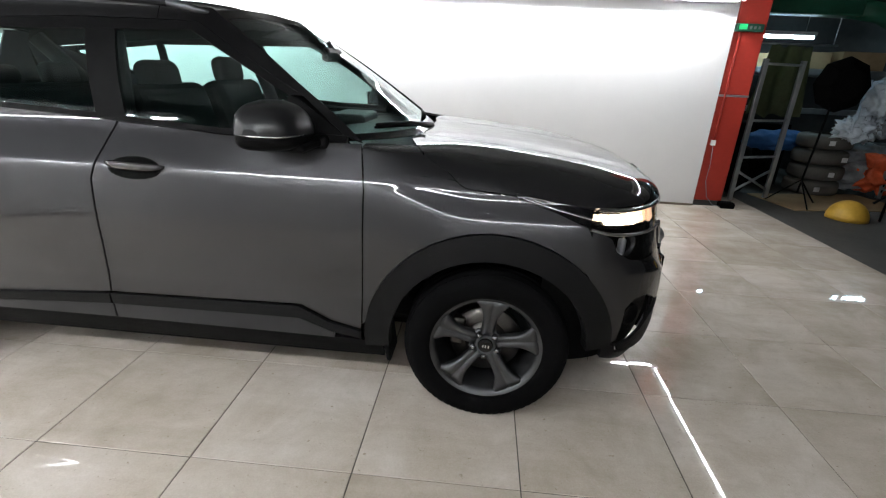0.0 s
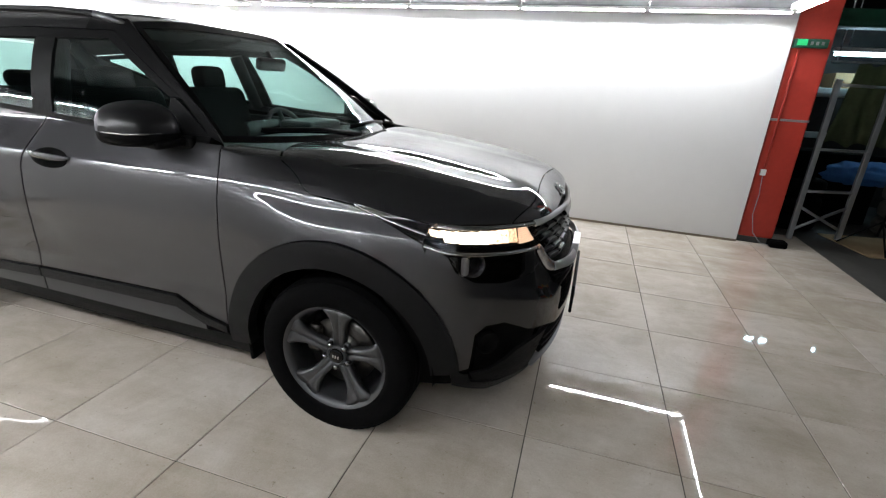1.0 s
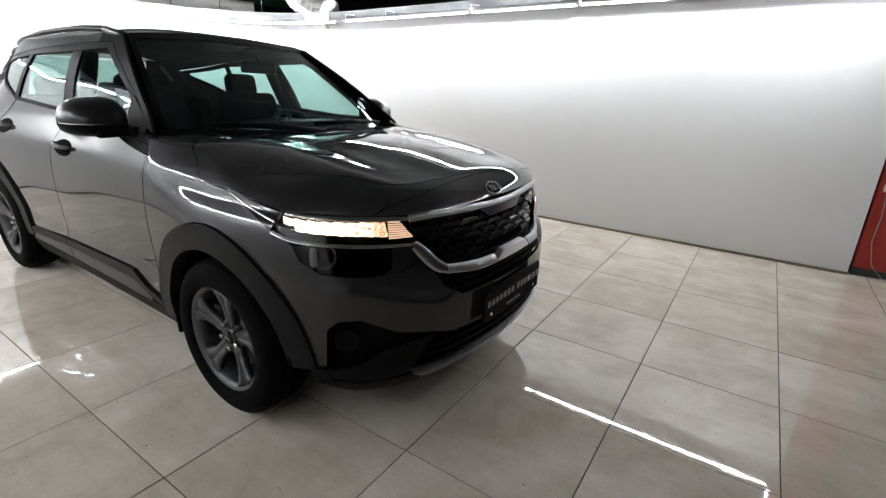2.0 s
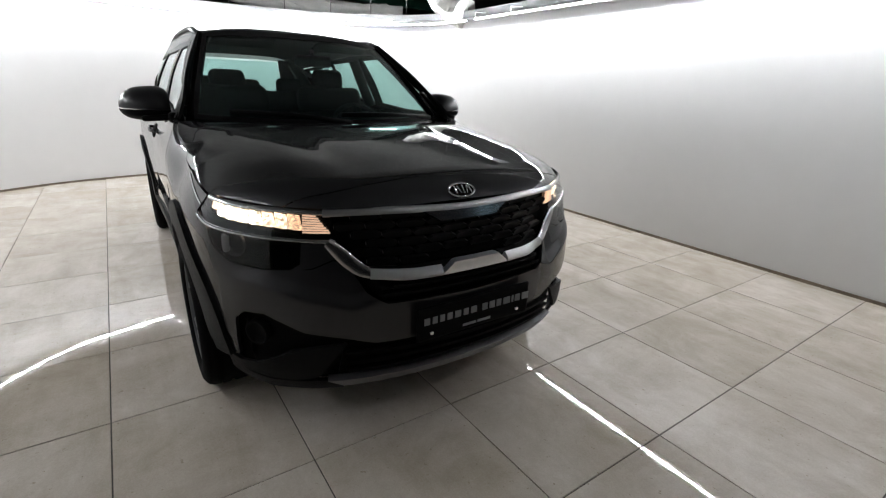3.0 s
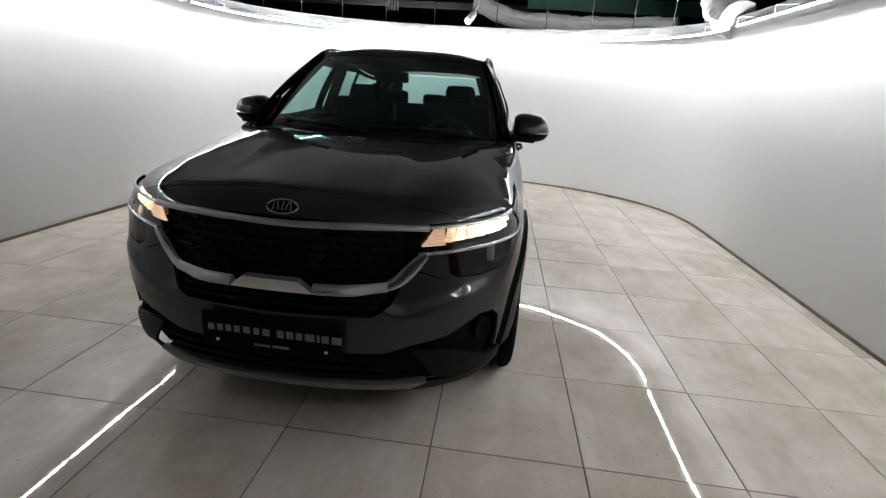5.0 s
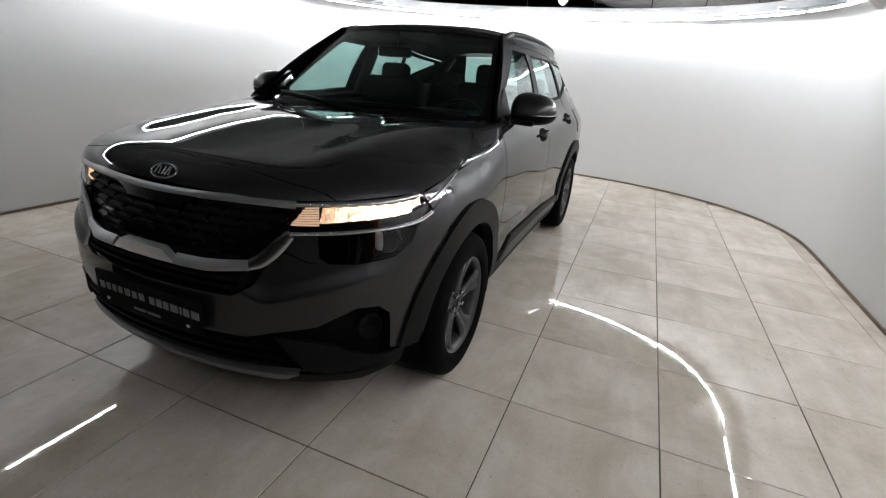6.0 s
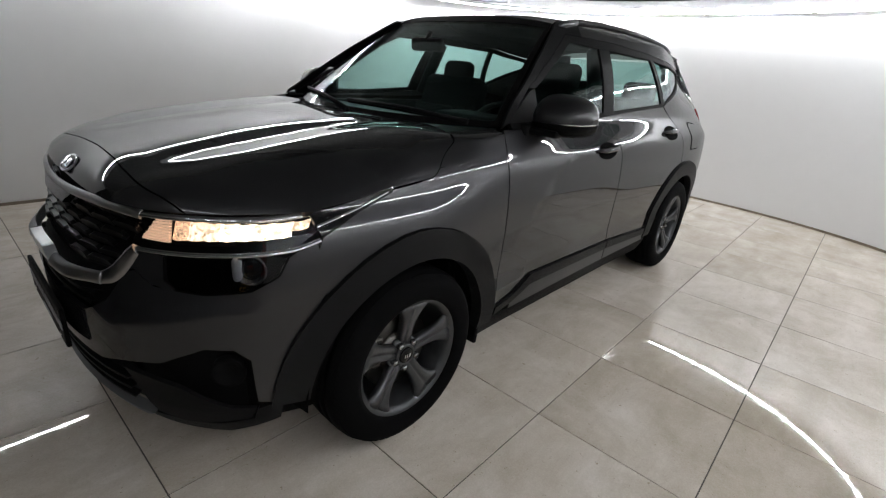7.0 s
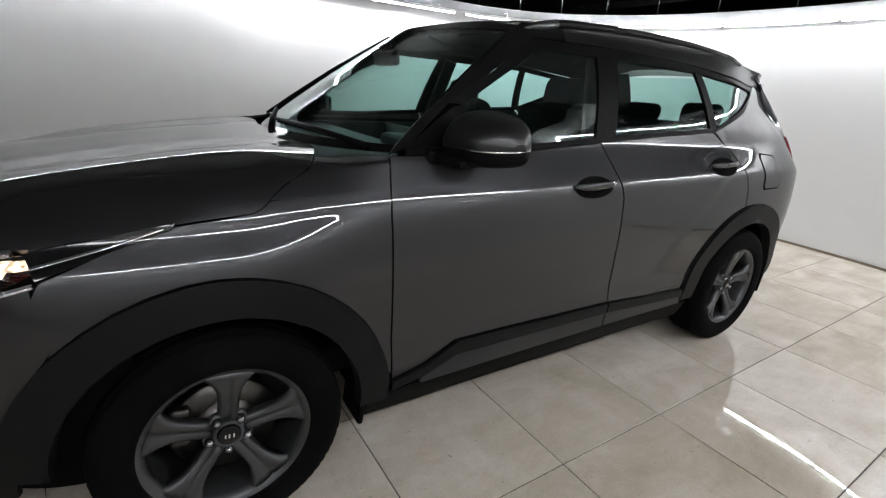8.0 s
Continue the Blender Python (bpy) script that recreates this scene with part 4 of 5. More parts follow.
# headlamps
LA, LB = s_of(.648, .59), s_of(.352, .815)
for sd in (1, -1):
    lampu = new("headlamp")
    lampu.parent = car
    lampu["label"] = "lit headlamp with warm white light"
    S = (sd,)
    nose("lamp_housing", [(.69, .515, .897), (.60, .64, .90), (.48, .725, .906), (.345, .80, .917), (.33, .82, .86), (.40, .80, .845), (.60, .655, .822), (.71, .495, .810)], M_GLOSSB, -.045, step=(.03, .02), sides=S, parent=lampu)
    nose("lamp_lens", [(.685, .527, .893), (.60, .64, .898), (.48, .725, .905), (.345, .80, .917), (.33, .83, .885), (.40, .81, .846), (.60, .655, .822), (.712, .496, .810)], M_LENS, 0.0, step=(.03, .02), sides=S, depth=.003, parent=lampu)
    NC = 8
    for k in range(NC):
        a, b = LA + (LB - LA) * (k + .006) / NC, LA + (LB - LA) * (k + .994) / NC
        f = (k + .5) / NC
        zb, zt = .832 + .036 * f, .886 + .016 * f
        lean = .014
        mm = M_LAMPHOT if k in (3, 4, 5, 6) else (M_LAMPDIM if k == 0 else M_LAMP)
        if k == 7:
            zb += .012
        skin("reflector_cell", [(a, zb), (b, zb + .003), (b + lean, zt), (a + lean, zt - .002)], (lambda q, z, m=(a + b) / 2: body(q, z, -.030 + .004 * math.cos((q - m) * 90))), mm, lampu,
             "glowing warm white reflector", step=(.012, .015), depth=.006, sides=S, fine=.02)
    for k in range(8):
        zz = .826 + k * .0078
        nose("reflector_step", [(.70 - .0035 * k, .51 + .006 * k, zz), (.652, .59, zz + .003), (.652, .59, zz + .0085), (.70 - .0035 * k, .51 + .006 * k, zz + .0055)], M_AMBER, -.02, "amber ribbed reflector", step=(.02, .01), sides=S, depth=.01, parent=lampu)
    sweep("lamp_sill", nose_poly([(.712, .496, .804), (.60, .655, .816), (.40, .81, .841), (.335, .83, .858)]), .010, .005, M_CHROME, .002, "thin chrome line under the lamp", sides=S, parent=lampu)
    nose("lower_lens", [(.665, .60, .803), (.58, .67, .812), (.46, .78, .830), (.42, .81, .822), (.445, .80, .775), (.50, .765, .736), (.58, .69, .720), (.645, .635, .720), (.665, .605, .738)], M_SMOKE, .0, "smoked lower lamp lens", step=(.03, .02), sides=S, depth=.003, parent=lampu)
    nose("lower_housing", [(.675, .59, .81), (.58, .67, .82), (.42, .80, .836), (.41, .82, .81), (.44, .80, .765), (.50, .765, .726), (.58, .69, .712), (.65, .635, .710)], M_GLOSSB, -.06, step=(.04, .03), sides=S, parent=lampu)
    nose("lamp_surround", [(.712, .497, .797), (.665, .60, .803), (.665, .605, .735), (.645, .635, .712), (.70, .58, .72), (.745, .52, .746), (.775, .485, .732), (.735, .485, .775)], M_PAINT, .0, "painted panel between grille and lamp", step=(.03, .02), sides=S, parent=lampu)
    c = body(s_of(.50, .765), .783, -.030)
    c.y *= sd
    n = Vector((.66, .75 * sd, 0)).normalized()
    q = n.to_track_quat("Y", "Z").to_matrix().to_4x4()
    bm = lathe(bmesh.new(), [(.038, -.03), (.044, 0.0), (.044, 0.010), (.041, .014), (.038, .010), (.030, .0)], 28)
    bm.transform(Matrix.Translation(c) @ q)
    part("projector_ring", bm, M_CHROME, lampu, "thin chrome projector ring")
    bm = lathe(bmesh.new(), [(.029, .001), (.020, .010), (.010, .014), (.0005, .015)], 24)
    bm.transform(Matrix.Translation(c) @ q)
    part("projector_lens", bm, M_GLOSSB, lampu)
    bm = boxm((.034, .004, .0), (.024, .03, .066), .011, None, 3)
    bm.transform(Matrix.Translation(c) @ q)
    part("projector_bracket", bm, M_PROJ, lampu, "pale bracket beside the projector")
    nose("lamp_blade", [(.345, .80, .922), (.20, .83, .945), (.065, .85, .967), (.075, .855, .950), (.20, .84, .914), (.33, .83, .868)], M_GLOSSB, .004, "dark blade of the lamp that runs into the fender", step=(.03, .015), sides=S, parent=lampu)
    sweep("blade_line", nose_poly([(.335, .81, .893), (.20, .835, .925), (.09, .85, .954)]), .006, .003, M_BRIGHT, .005, "bright line in the blade", sides=S, parent=lampu, depth=.004)
    # fog lamp in the pocket
    c = body(s_of(.60, .775), .48, -.03)
    c.y *= sd
    q = Vector((.6, .8 * sd, 0)).to_track_quat("Y", "Z").to_matrix().to_4x4()
    bm = lathe(bmesh.new(), [(.0, .0), (.03, .002), (.04, .012), (.046, .012), (.046, -.03)], 24)
    bm.transform(Matrix.Translation(c) @ q)
    part("fog_lamp", bm, M_BLACKP, car, "small round fog lamp")

# badge: an oval ring with plain bars
def badge(c, tilt, w, h, parent):
    bm = bmesh.new()
    pts = [(0, w * math.cos(2 * math.pi * k / 40), h * math.sin(2 * math.pi * k / 40)) for k in range(41)]
    add_tube(bm, pts, .0045, 6, close=False)
    M = Matrix.Translation(c) @ pose(0, 0, 0, 0, tilt, 0)
    bm.transform(M)
    ring = part("badge", bm, M_BRIGHT, parent, "chrome oval badge with plain bars")
    bm = prism([(w * .97 * math.cos(2 * math.pi * k / 32), h * .97 * math.sin(2 * math.pi * k / 32)) for k in range(32)], -.004, .002)
    bm.transform(M @ pose(0, 0, 0, 90, 0, 90))
    part("badge_plate", bm, M_GLOSSB, ring)
    for y0, lean in ((-.030, .0), (-.014, .5), (0.004, 0), (.020, -.35), (.033, .35)):
        bm = boxm((.004, y0, 0), (.006, .006, h * 1.15), .001, pose(0, 0, 0, math.degrees(lean) * .6, 0, 0))
        bm.transform(M)
        part("badge_bar", bm, M_BRIGHT, ring)


bu = (.712 + .345) / (NOSE_X + .345)
bn = (bonnet(bu + .003, 0) - bonnet(bu - .003, 0)).normalized()
badge(bonnet(bu, 0) + Vector((-bn.z, 0, bn.x)) * .001, math.degrees(math.atan2(-bn.x, -bn.z)), .057, .029, car)

# plate holder with bars in place of its print
pl = part("plate_holder", boxm((.845, 0, .501), (.014, .525, .132), .006), M_BLACKP, car, "black plate holder with pale print")
y = -.240
for ww, hh in zip([.032, .028, .028, .030, .036, .030, .036, 0, .031, .032, .029, .043, .012, .032, .043], [.027] * 8 + [.029] * 7):
    if ww:
        part("print_bar", boxm((.853, y + ww / 2, .512), (.003, ww * (.74 if hh < .028 else .82), hh), .001), M_LETTER, pl)
    y += ww + .0035 if ww else .016
part("print_bar", boxm((.853, -.035, .458), (.003, .062, .010), .001), M_LETTER, pl)
part("print_bar", boxm((.853, .035, .458), (.003, .062, .010), .001), M_LETTER, pl)
for yy in (-.203, .203):
    part("screw", tubem([(.845, yy, .462), (.855, yy, .462)], .007, 10), M_BRIGHT, pl)

# door mirrors
for sd in (1, -1):
    mir = new("door_mirror")
    mir.parent = car
    mir["label"] = "dark grey door mirror with a black foot"
    n, m = 32, 18
    for low in (False, True):
        bm = bmesh.new()
        rings = []
        for i in range(m + 1):
            t = i / m
            k = math.sqrt(max(.015, 1 - abs((t - .45) / .56) ** 3.2))
            ring = []
            for j in range(n // 2 + 1):
                a = 2 * math.pi * (j + (n // 2 if low else 0)) / n
                cx, cz = math.cos(a), math.sin(a)
                ex = .135 * abs(cx) ** .9 if cx > 0 else -.10 * abs(cx) ** .5
                ez = (.118 - .028 * t) * abs(cz) ** .85 if not low else -.056 * abs(cz) ** .6
                ring.append(bm.verts.new((-.785 + ex * k * (1 - .12 * t) - .03 * t, sd * (.80 + .215 * t), 1.140 + (-.001 if low else .001) + ez * k + .006 * t)))
            rings.append(ring)
        for A, B in zip(rings, rings[1:]):
            for j in range(n // 2):
                bm.faces.new((A[j], A[j + 1], B[j + 1], B[j])).smooth = True
            bm.faces.new((A[-1], A[0], B[0], B[-1]))
        bm.faces.new(rings[0])
        bm.faces.new(rings[-1])
        bmesh.ops.recalc_face_normals(bm, faces=bm.faces)
        for e in bm.edges:
            if e.calc_face_angle(0) > .9:
                e.smooth = False
        part("mirror_lower_shell" if low else "mirror_housing", bm, M_BLACKP if low else M_MIRROR, mir, "black plastic lower shell" if low else "mirror housing, the ceiling's dark reflection put into its grey")
    part("mirror_foot", boxm((-.715, sd * .855, 1.104), (.12, .14, .030), .014, pose(0, 0, 0, -3 * sd, 0, 10 * sd), 3), M_BLACKP, mir, "black plastic mirror foot")
    part("mirror_arm", boxm((-.69, sd * .785, 1.105), (.13, .07, .055), .02, None, 3), M_BLACKP, mir)
    part("mirror_glass", boxm((-.886, sd * .905, 1.168), (.006, .14, .085), .02, pose(0, 0, 0, 0, 0, -8 * sd)), M_BRIGHT, mir, "mirror glass")
    part("indicator_strip", tubem([(-.672, sd * .90, 1.143), (-.690, sd * .955, 1.144), (-.73, sd * 1.002, 1.145), (-.80, sd * 1.016, 1.146), (-.85, sd * 1.006, 1.146)], .0035, 6), M_BRIGHT, mir, "thin clear indicator strip")

# door handles; each recess is a flat black oval that paints its shade
for sd in (1, -1):
    for hx, hz in ((-1.36, .985), (-2.30, 1.035)):
        pts = [(hx + .104 * math.cos(2 * math.pi * k / 32), hz - .004 + .041 * math.sin(2 * math.pi * k / 32)) for k in range(32)]
        skin("handle_cup", side_poly(pts), off(.004), M_VOID, car, "flat black oval for the shade in the handle recess", sides=(sd,), depth=.004, step=(.014, .010))
        bm = bmesh.new()
        rings = []
        for k in range(15):
            e = k / 7 - 1
            c = body(s_x(hx + .118 * e), hz + .004 + .004 * (1 - e), .002 + .030 * (1 - abs(e) ** 3.5))
            hh = .0150 * math.sqrt(max(.10, 1 - abs(e) ** 4))
            rings.append([bm.verts.new((c.x, sd * (c.y + .009 * math.cos(2 * math.pi * a / 12)), c.z + hh * math.sin(2 * math.pi * a / 12))) for a in range(12)])
        for A, B in zip(rings, rings[1:]):
            for a in range(12):
                bm.faces.new((A[a], A[(a + 1) % 12], B[(a + 1) % 12], B[a])).smooth = True
        bm.faces.new(rings[0])
        bm.faces.new(rings[-1])
        bmesh.ops.recalc_face_normals(bm, faces=bm.faces)
        part("door_handle", bm, M_PAINT, car, "grey door handle")

# roof rails
for sd in (1, -1):
    rail = [(x, sd * (.575 - .02 * max(0, (-x - 2.2))), ROOF_Z(x) - .051 + h) for x, h in ((-1.17, .0), (-1.24, .010), (-1.34, .015), (-1.6, .017), (-1.9, .018), (-2.2, .018), (-2.45, .017), (-2.62, .012), (-2.70, .0))]
    rr = part("roof_rail", tubem(rail, [.010, .015, .016, .015, .014, .014, .014, .014, .010], 10), M_CLAD, car, "dark roof rail with silver feet")
    part("rail_foot", tubem([(-1.15, sd * .575, ROOF_Z(-1.15) - .050), (-1.22, sd * .576, ROOF_Z(-1.22) - .044), (-1.31, sd * .577, ROOF_Z(-1.31) - .037)], [.009, .0165, .0175], 10), M_ALLOY, rr)
    part("rail_foot", tubem([(-2.56, sd * .568, ROOF_Z(-2.56) - .037), (-2.66, sd * .566, ROOF_Z(-2.66) - .045), (-2.73, sd * .564, ROOF_Z(-2.73) - .050)], [.0165, .015, .009], 10), M_ALLOY, rr)

# wipers
for y0, y1 in ((.62, -.02), (.02, -.58)):
    a, b = screen(y0 / .735, .015), screen(y1 / .735 * .98, .07)
    up = Vector((.012, 0, .02))
    wp = part("wiper", tubem([a + up * .4, a.lerp(b, .5) + up * 1.2, b + up * .9], [.012, .009, .007], 6), M_BLACKP, car, "black windscreen wiper")
    part("wiper_blade", tubem([a.lerp(b, .12) + up * .5, b + up * .4], .006, 6), M_RUBBER, wp)

# wheels
def tyre_bm():
    prof = [(.222, -.095), (.226, -.103), (.245, -.109), (.275, -.112), (.300, -.108), (.318, -.098), (.329, -.084), (.335, -.070),
            (.337, -.050), (.329, -.047), (.329, -.040), (.338, -.037), (.338, -.012), (.330, -.010), (.330, .010), (.338, .012), (.338, .037), (.329, .040), (.329, .047),
            (.337, .050), (.335, .070), (.329, .084), (.318, .098), (.300, .108), (.275, .112), (.245, .109), (.226, .103), (.222, .095)]
    return lathe(bmesh.new(), [(.222 + (r - .222) * .95, a) for r, a in prof], 72)


def make_wheel(x, sd):
    wh = part("wheel", lathe(bmesh.new(), [(.001, -.02), (.075, -.02), (.085, .0), (.085, .03), (.001, .035)], 24), M_STEEL, car, "five-spoke grey alloy wheel with a black tyre")
    part("tyre", tyre_bm(), M_RUBBER, wh, "black rubber tyre")
    # small tread blocks on the shoulder
    bm = bmesh.new()
    for k in range(66):
        a = 2 * math.pi * k / 66
        for yy in (-.078, .078):
            add_box(bm, (0, 0, 0), (.021, .028, .006), 0)
            for v in bm.verts[-8:]:
                v.co = Matrix.Rotation(a, 4, "Y") @ (Matrix.Translation((0, yy, .3222)) @ Matrix.Rotation(math.copysign(.32, -yy), 4, "X") @ v.co)
    part("tread", bm, M_RUBBER, wh)["kind"] = "stuff"
    rim = part("rim", lathe(bmesh.new(), [(.205, -.10), (.196, -.02), (.196, .06), (.204, .082), (.213, .092), (.222, .097), (.228, .099), (.230, .094), (.224, .085)], 72), M_ALLOY, wh, "grey alloy rim")
    part("hub", lathe(bmesh.new(), [(.046, .040), (.044, .062), (.040, .070), (.034, .071), (.031, .066)], 40), M_ALLOY, wh)
    cap = part("hub_cap", lathe(bmesh.new(), [(.031, .064), (.030, .072), (.026, .0745), (.0005, .0755)], 32), M_GLOSSB, wh, "black hub cap with plain bars")
    for q in (-.012, 0, .010):
        part("cap_bar", boxm((q, .0765, 0), (.004, .002, .013), 0), M_BRIGHT, cap)
    for k in range(5):
        a = 2 * math.pi * k / 5
        Rm = Matrix.Rotation(-a, 4, "Y")
        bm = bmesh.new()
        # spoke: narrow at the hub, wide at the rim, with a raised middle ridge
        st = [(.036, .026, .064, .030), (.070, .026, .067, .034), (.110, .027, .073, .036), (.140, .031, .079, .035), (.165, .041, .085, .032), (.185, .056, .089, .028), (.207, .082, .092, .020)]
        rings = []
        for r, hw, yt, th in st:
            rings.append([bm.verts.new(c) for c in ((-hw, yt - th, r), (-hw, yt - .010, r), (-hw * .72, yt - .002, r), (-hw * .12, yt - .004, r), (0, yt - .010, r), (hw * .12, yt - .004, r), (hw * .72, yt - .002, r), (hw, yt - .010, r), (hw, yt - th, r))])
        for A, B in zip(rings, rings[1:]):
            for j in range(8):
                f = bm.faces.new((A[j], A[j + 1], B[j + 1], B[j]))
                f.smooth = True
            bm.faces.new((A[8], A[0], B[0], B[8]))
        bm.faces.new(rings[0])
        bm.faces.new(rings[-1][::-1])
        bmesh.ops.recalc_face_normals(bm, faces=bm.faces)
        bm.transform(Rm)
        part("spoke", bm, M_ALLOY, wh)
        c = Matrix.Rotation(-a - math.pi / 5, 4, "Y") @ Vector((0, .050, .052))
        bm = lathe(bmesh.new(), [(.0005, .028), (.010, .026), (.0125, .018), (.013, .0)], 6)
        bm.transform(Matrix.Translation(c))
        part("wheel_nut", bm, M_NUT, wh, "steel wheel nut")
        bm = lathe(bmesh.new(), [(.0105, .006), (.017, .010), (.019, -.01)], 12)
        bm.transform(Matrix.Translation(c))
        part("nut_seat", bm, M_ALLOY, wh)
    part("brake_disc", lathe(bmesh.new(), [(.06, .020), (.143, .020), (.145, .014), (.145, -.005), (.06, -.005)], 48), M_STEEL, wh, "steel brake disc")
    part("brake_caliper", boxm((.118, .022, .03), (.055, .05, .12), .014, None, 3), M_STEEL, wh, "grey brake caliper")
    part("barrel", lathe(bmesh.new(), [(.198, .075), (.190, .05), (.19, -.05), (.19, -.10), (.10, -.105)], 40), M_ALLOY, wh)
    wh.matrix_basis = pose(x, sd * .783, .3445) @ (Matrix() if sd > 0 else Matrix.Rotation(math.pi, 4, "Z")) @ Matrix.Rotation(math.radians(-5), 4, "Y")
    return wh


for x in (0, REARX):
    for sd in (1, -1):
        make_wheel(x, sd)
        # liner of the wheel house
        bm = bmesh.new()
        rings = []
        for k in range(25):
            a = math.radians(-2 + 190 * k / 24)
            rings.append([bm.verts.new((x + r * math.cos(a), sd * yy, AXZ + r * math.sin(a))) for r, yy in ((R_IN + .012, .862), (R_IN + .022, .80), (R_IN + .03, .55), (.05, .55))])
        for A, B in zip(rings, rings[1:]):
            for j in range(3):
                bm.faces.new((A[j], A[j + 1], B[j + 1], B[j]))
        part("wheel_house", bm, M_VOID, car, "black wheel house liner")
    part("mud_flap", boxm((x - .402, .79, .315), (.02, .15, .16), .008, pose(0, 0, 0, 0, -8, 0)), M_BLACKP, car, "black mud flap")
    part("mud_flap", boxm((x - .402, -.79, .315), (.02, .15, .16), .008, pose(0, 0, 0, 0, -8, 0)), M_BLACKP, car)
part("underbody", boxm((-1.42, 0, .27), (3.8, 1.0, .14), .03), M_VOID, car, "black underbody")
part("underbody", boxm((-1.315, 0, .27), (1.75, 1.62, .12), .03), M_VOID, car)

# cabin
part("cabin_floor", boxm((-1.7, 0, .42), (2.9, 1.50, .10), .03), M_CLOTH, car)
part("firewall", boxm((-.36, 0, .74), (.06, 1.46, .55), .02), M_VOID, car)
bm = bmesh.new()
prof = [(-.44, 1.045), (-.60, 1.075), (-.80, 1.07), (-.92, 1.035), (-.96, .96), (-.93, .80), (-.90, .60), (-.45, .60)]
A = [bm.verts.new((x, -.72, z)) for x, z in prof]
B = [bm.verts.new((x, .72, z)) for x, z in prof]
for j in range(len(prof)):
    k = (j + 1) % len(prof)
    bm.faces.new((A[j], A[k], B[k], B[j]))
bm.faces.new(A[::-1])
bm.faces.new(B)
bmesh.ops.recalc_face_normals(bm, faces=bm.faces)
bmesh.ops.bevel(bm, geom=bm.edges[:], offset=.02, segments=2, affect="EDGES")
part("dashboard", bm, M_DASH, car, "black dashboard")
part("instrument_hood", boxm((-.86, .36, 1.085), (.22, .36, .06), .025, None, 3), M_DASH, car)
part("centre_screen", boxm((-.93, 0, 1.07), (.025, .27, .11), .008, pose(0, 0, 0, 0, -12, 0)), M_GLOSSB, car, "dark centre screen")
for sd in (1, -1):
    part("vent_pull", boxm((-.93, sd * .04, 1.10), (.004, .004, .03), 0), M_CHROME, car)
sw = Matrix.Translation((-1.02, .36, .99)) @ pose(0, 0, 0, 0, 65, 0)
pts = [(.185 * math.cos(2 * math.pi * k / 32), .185 * math.sin(2 * math.pi * k / 32), 0) for k in range(33)]
bm = tubem(pts, .015, 8)
bm.transform(sw)
wheel_s = part("steering_wheel", bm, M_DASH, car, "black three-spoke steering wheel")
bm = boxm((0, 0, .01), (.12, .15, .05), .02)
bm.transform(sw)
part("steering_boss", bm, M_DASH, wheel_s)
for a in (90, -90, 180):
    bm = tubem([(.05 * math.cos(math.radians(a)), .05 * math.sin(math.radians(a)), 0), (.18 * math.cos(math.radians(a)), .18 * math.sin(math.radians(a)), 0)], [.02, .013], 8)
    bm.transform(sw)
    part("steering_spoke", bm, M_DASH, wheel_s)


def head_rest(bm_c, w, h, d, seat, tilt=-8):
    part("head_rest", boxm(bm_c, (d, w, h), .045, pose(0, 0, 0, 0, tilt, 0), 4), M_CLOTH, seat)
    for yy in (-.06, .06):
        part("head_rest_post", tubem([(bm_c[0], bm_c[1] + yy, bm_c[2] - h / 2 + .02), (bm_c[0] + .015, bm_c[1] + yy, bm_c[2] - h / 2 - .08)], .006, 8), M_BRIGHT, seat, "chrome post")


for yy, fx in ((.37, .22), (-.37, .30)):
    seat = new("front_seat")
    seat.parent = car
    seat["label"] = "dark cloth front seat"
    part("seat_cushion", boxm((-1.42 + fx, yy, .68), (.52, .50, .17), .06, pose(0, 0, 0, 0, -6, 0), 4), M_CLOTH, seat)
    part("seat_back", boxm((-1.76 + fx, yy, .97), (.15, .50, .60), .06, pose(0, 0, 0, 0, -16, 0), 4), M_CLOTH, seat)
    head_rest((-1.845 + fx, yy, 1.315 if yy > 0 else 1.285), .23, .15, .10, seat)
bench = new("rear_seat")
bench.parent = car
bench["label"] = "dark cloth rear bench with three head rests"
part("seat_cushion", boxm((-2.35, 0, .68), (.5, 1.34, .17), .06, pose(0, 0, 0, 0, -6, 0), 4), M_CLOTH, bench)
part("seat_back", boxm((-2.66, 0, .93), (.15, 1.30, .56), .06, pose(0, 0, 0, 0, -18, 0), 4), M_CLOTH, bench)
for yy, h in ((.40, .15), (0, .11), (-.40, .15)):
    head_rest((-2.75, yy, 1.245), .25, h, .09, bench)
im = part("interior_mirror", boxm((-.86, 0, 1.415), (.035, .225, .065), .02, pose(0, 0, 0, 0, 8, 0), 3), M_DASH, car, "black interior mirror")
part("mirror_stalk", tubem([(-.85, 0, 1.43), (-.88, 0, 1.475)], .012, 8), M_DASH, im)
skin("headliner", [(-1.16, .50), (-2.95, .46), (-2.95, -.46), (-1.16, -.50)], lambda x, y: roof(x, y) - Vector((0, 0, .035)), M_CLOTH, car, "grey headliner", step=(.15, .12), depth=.006)
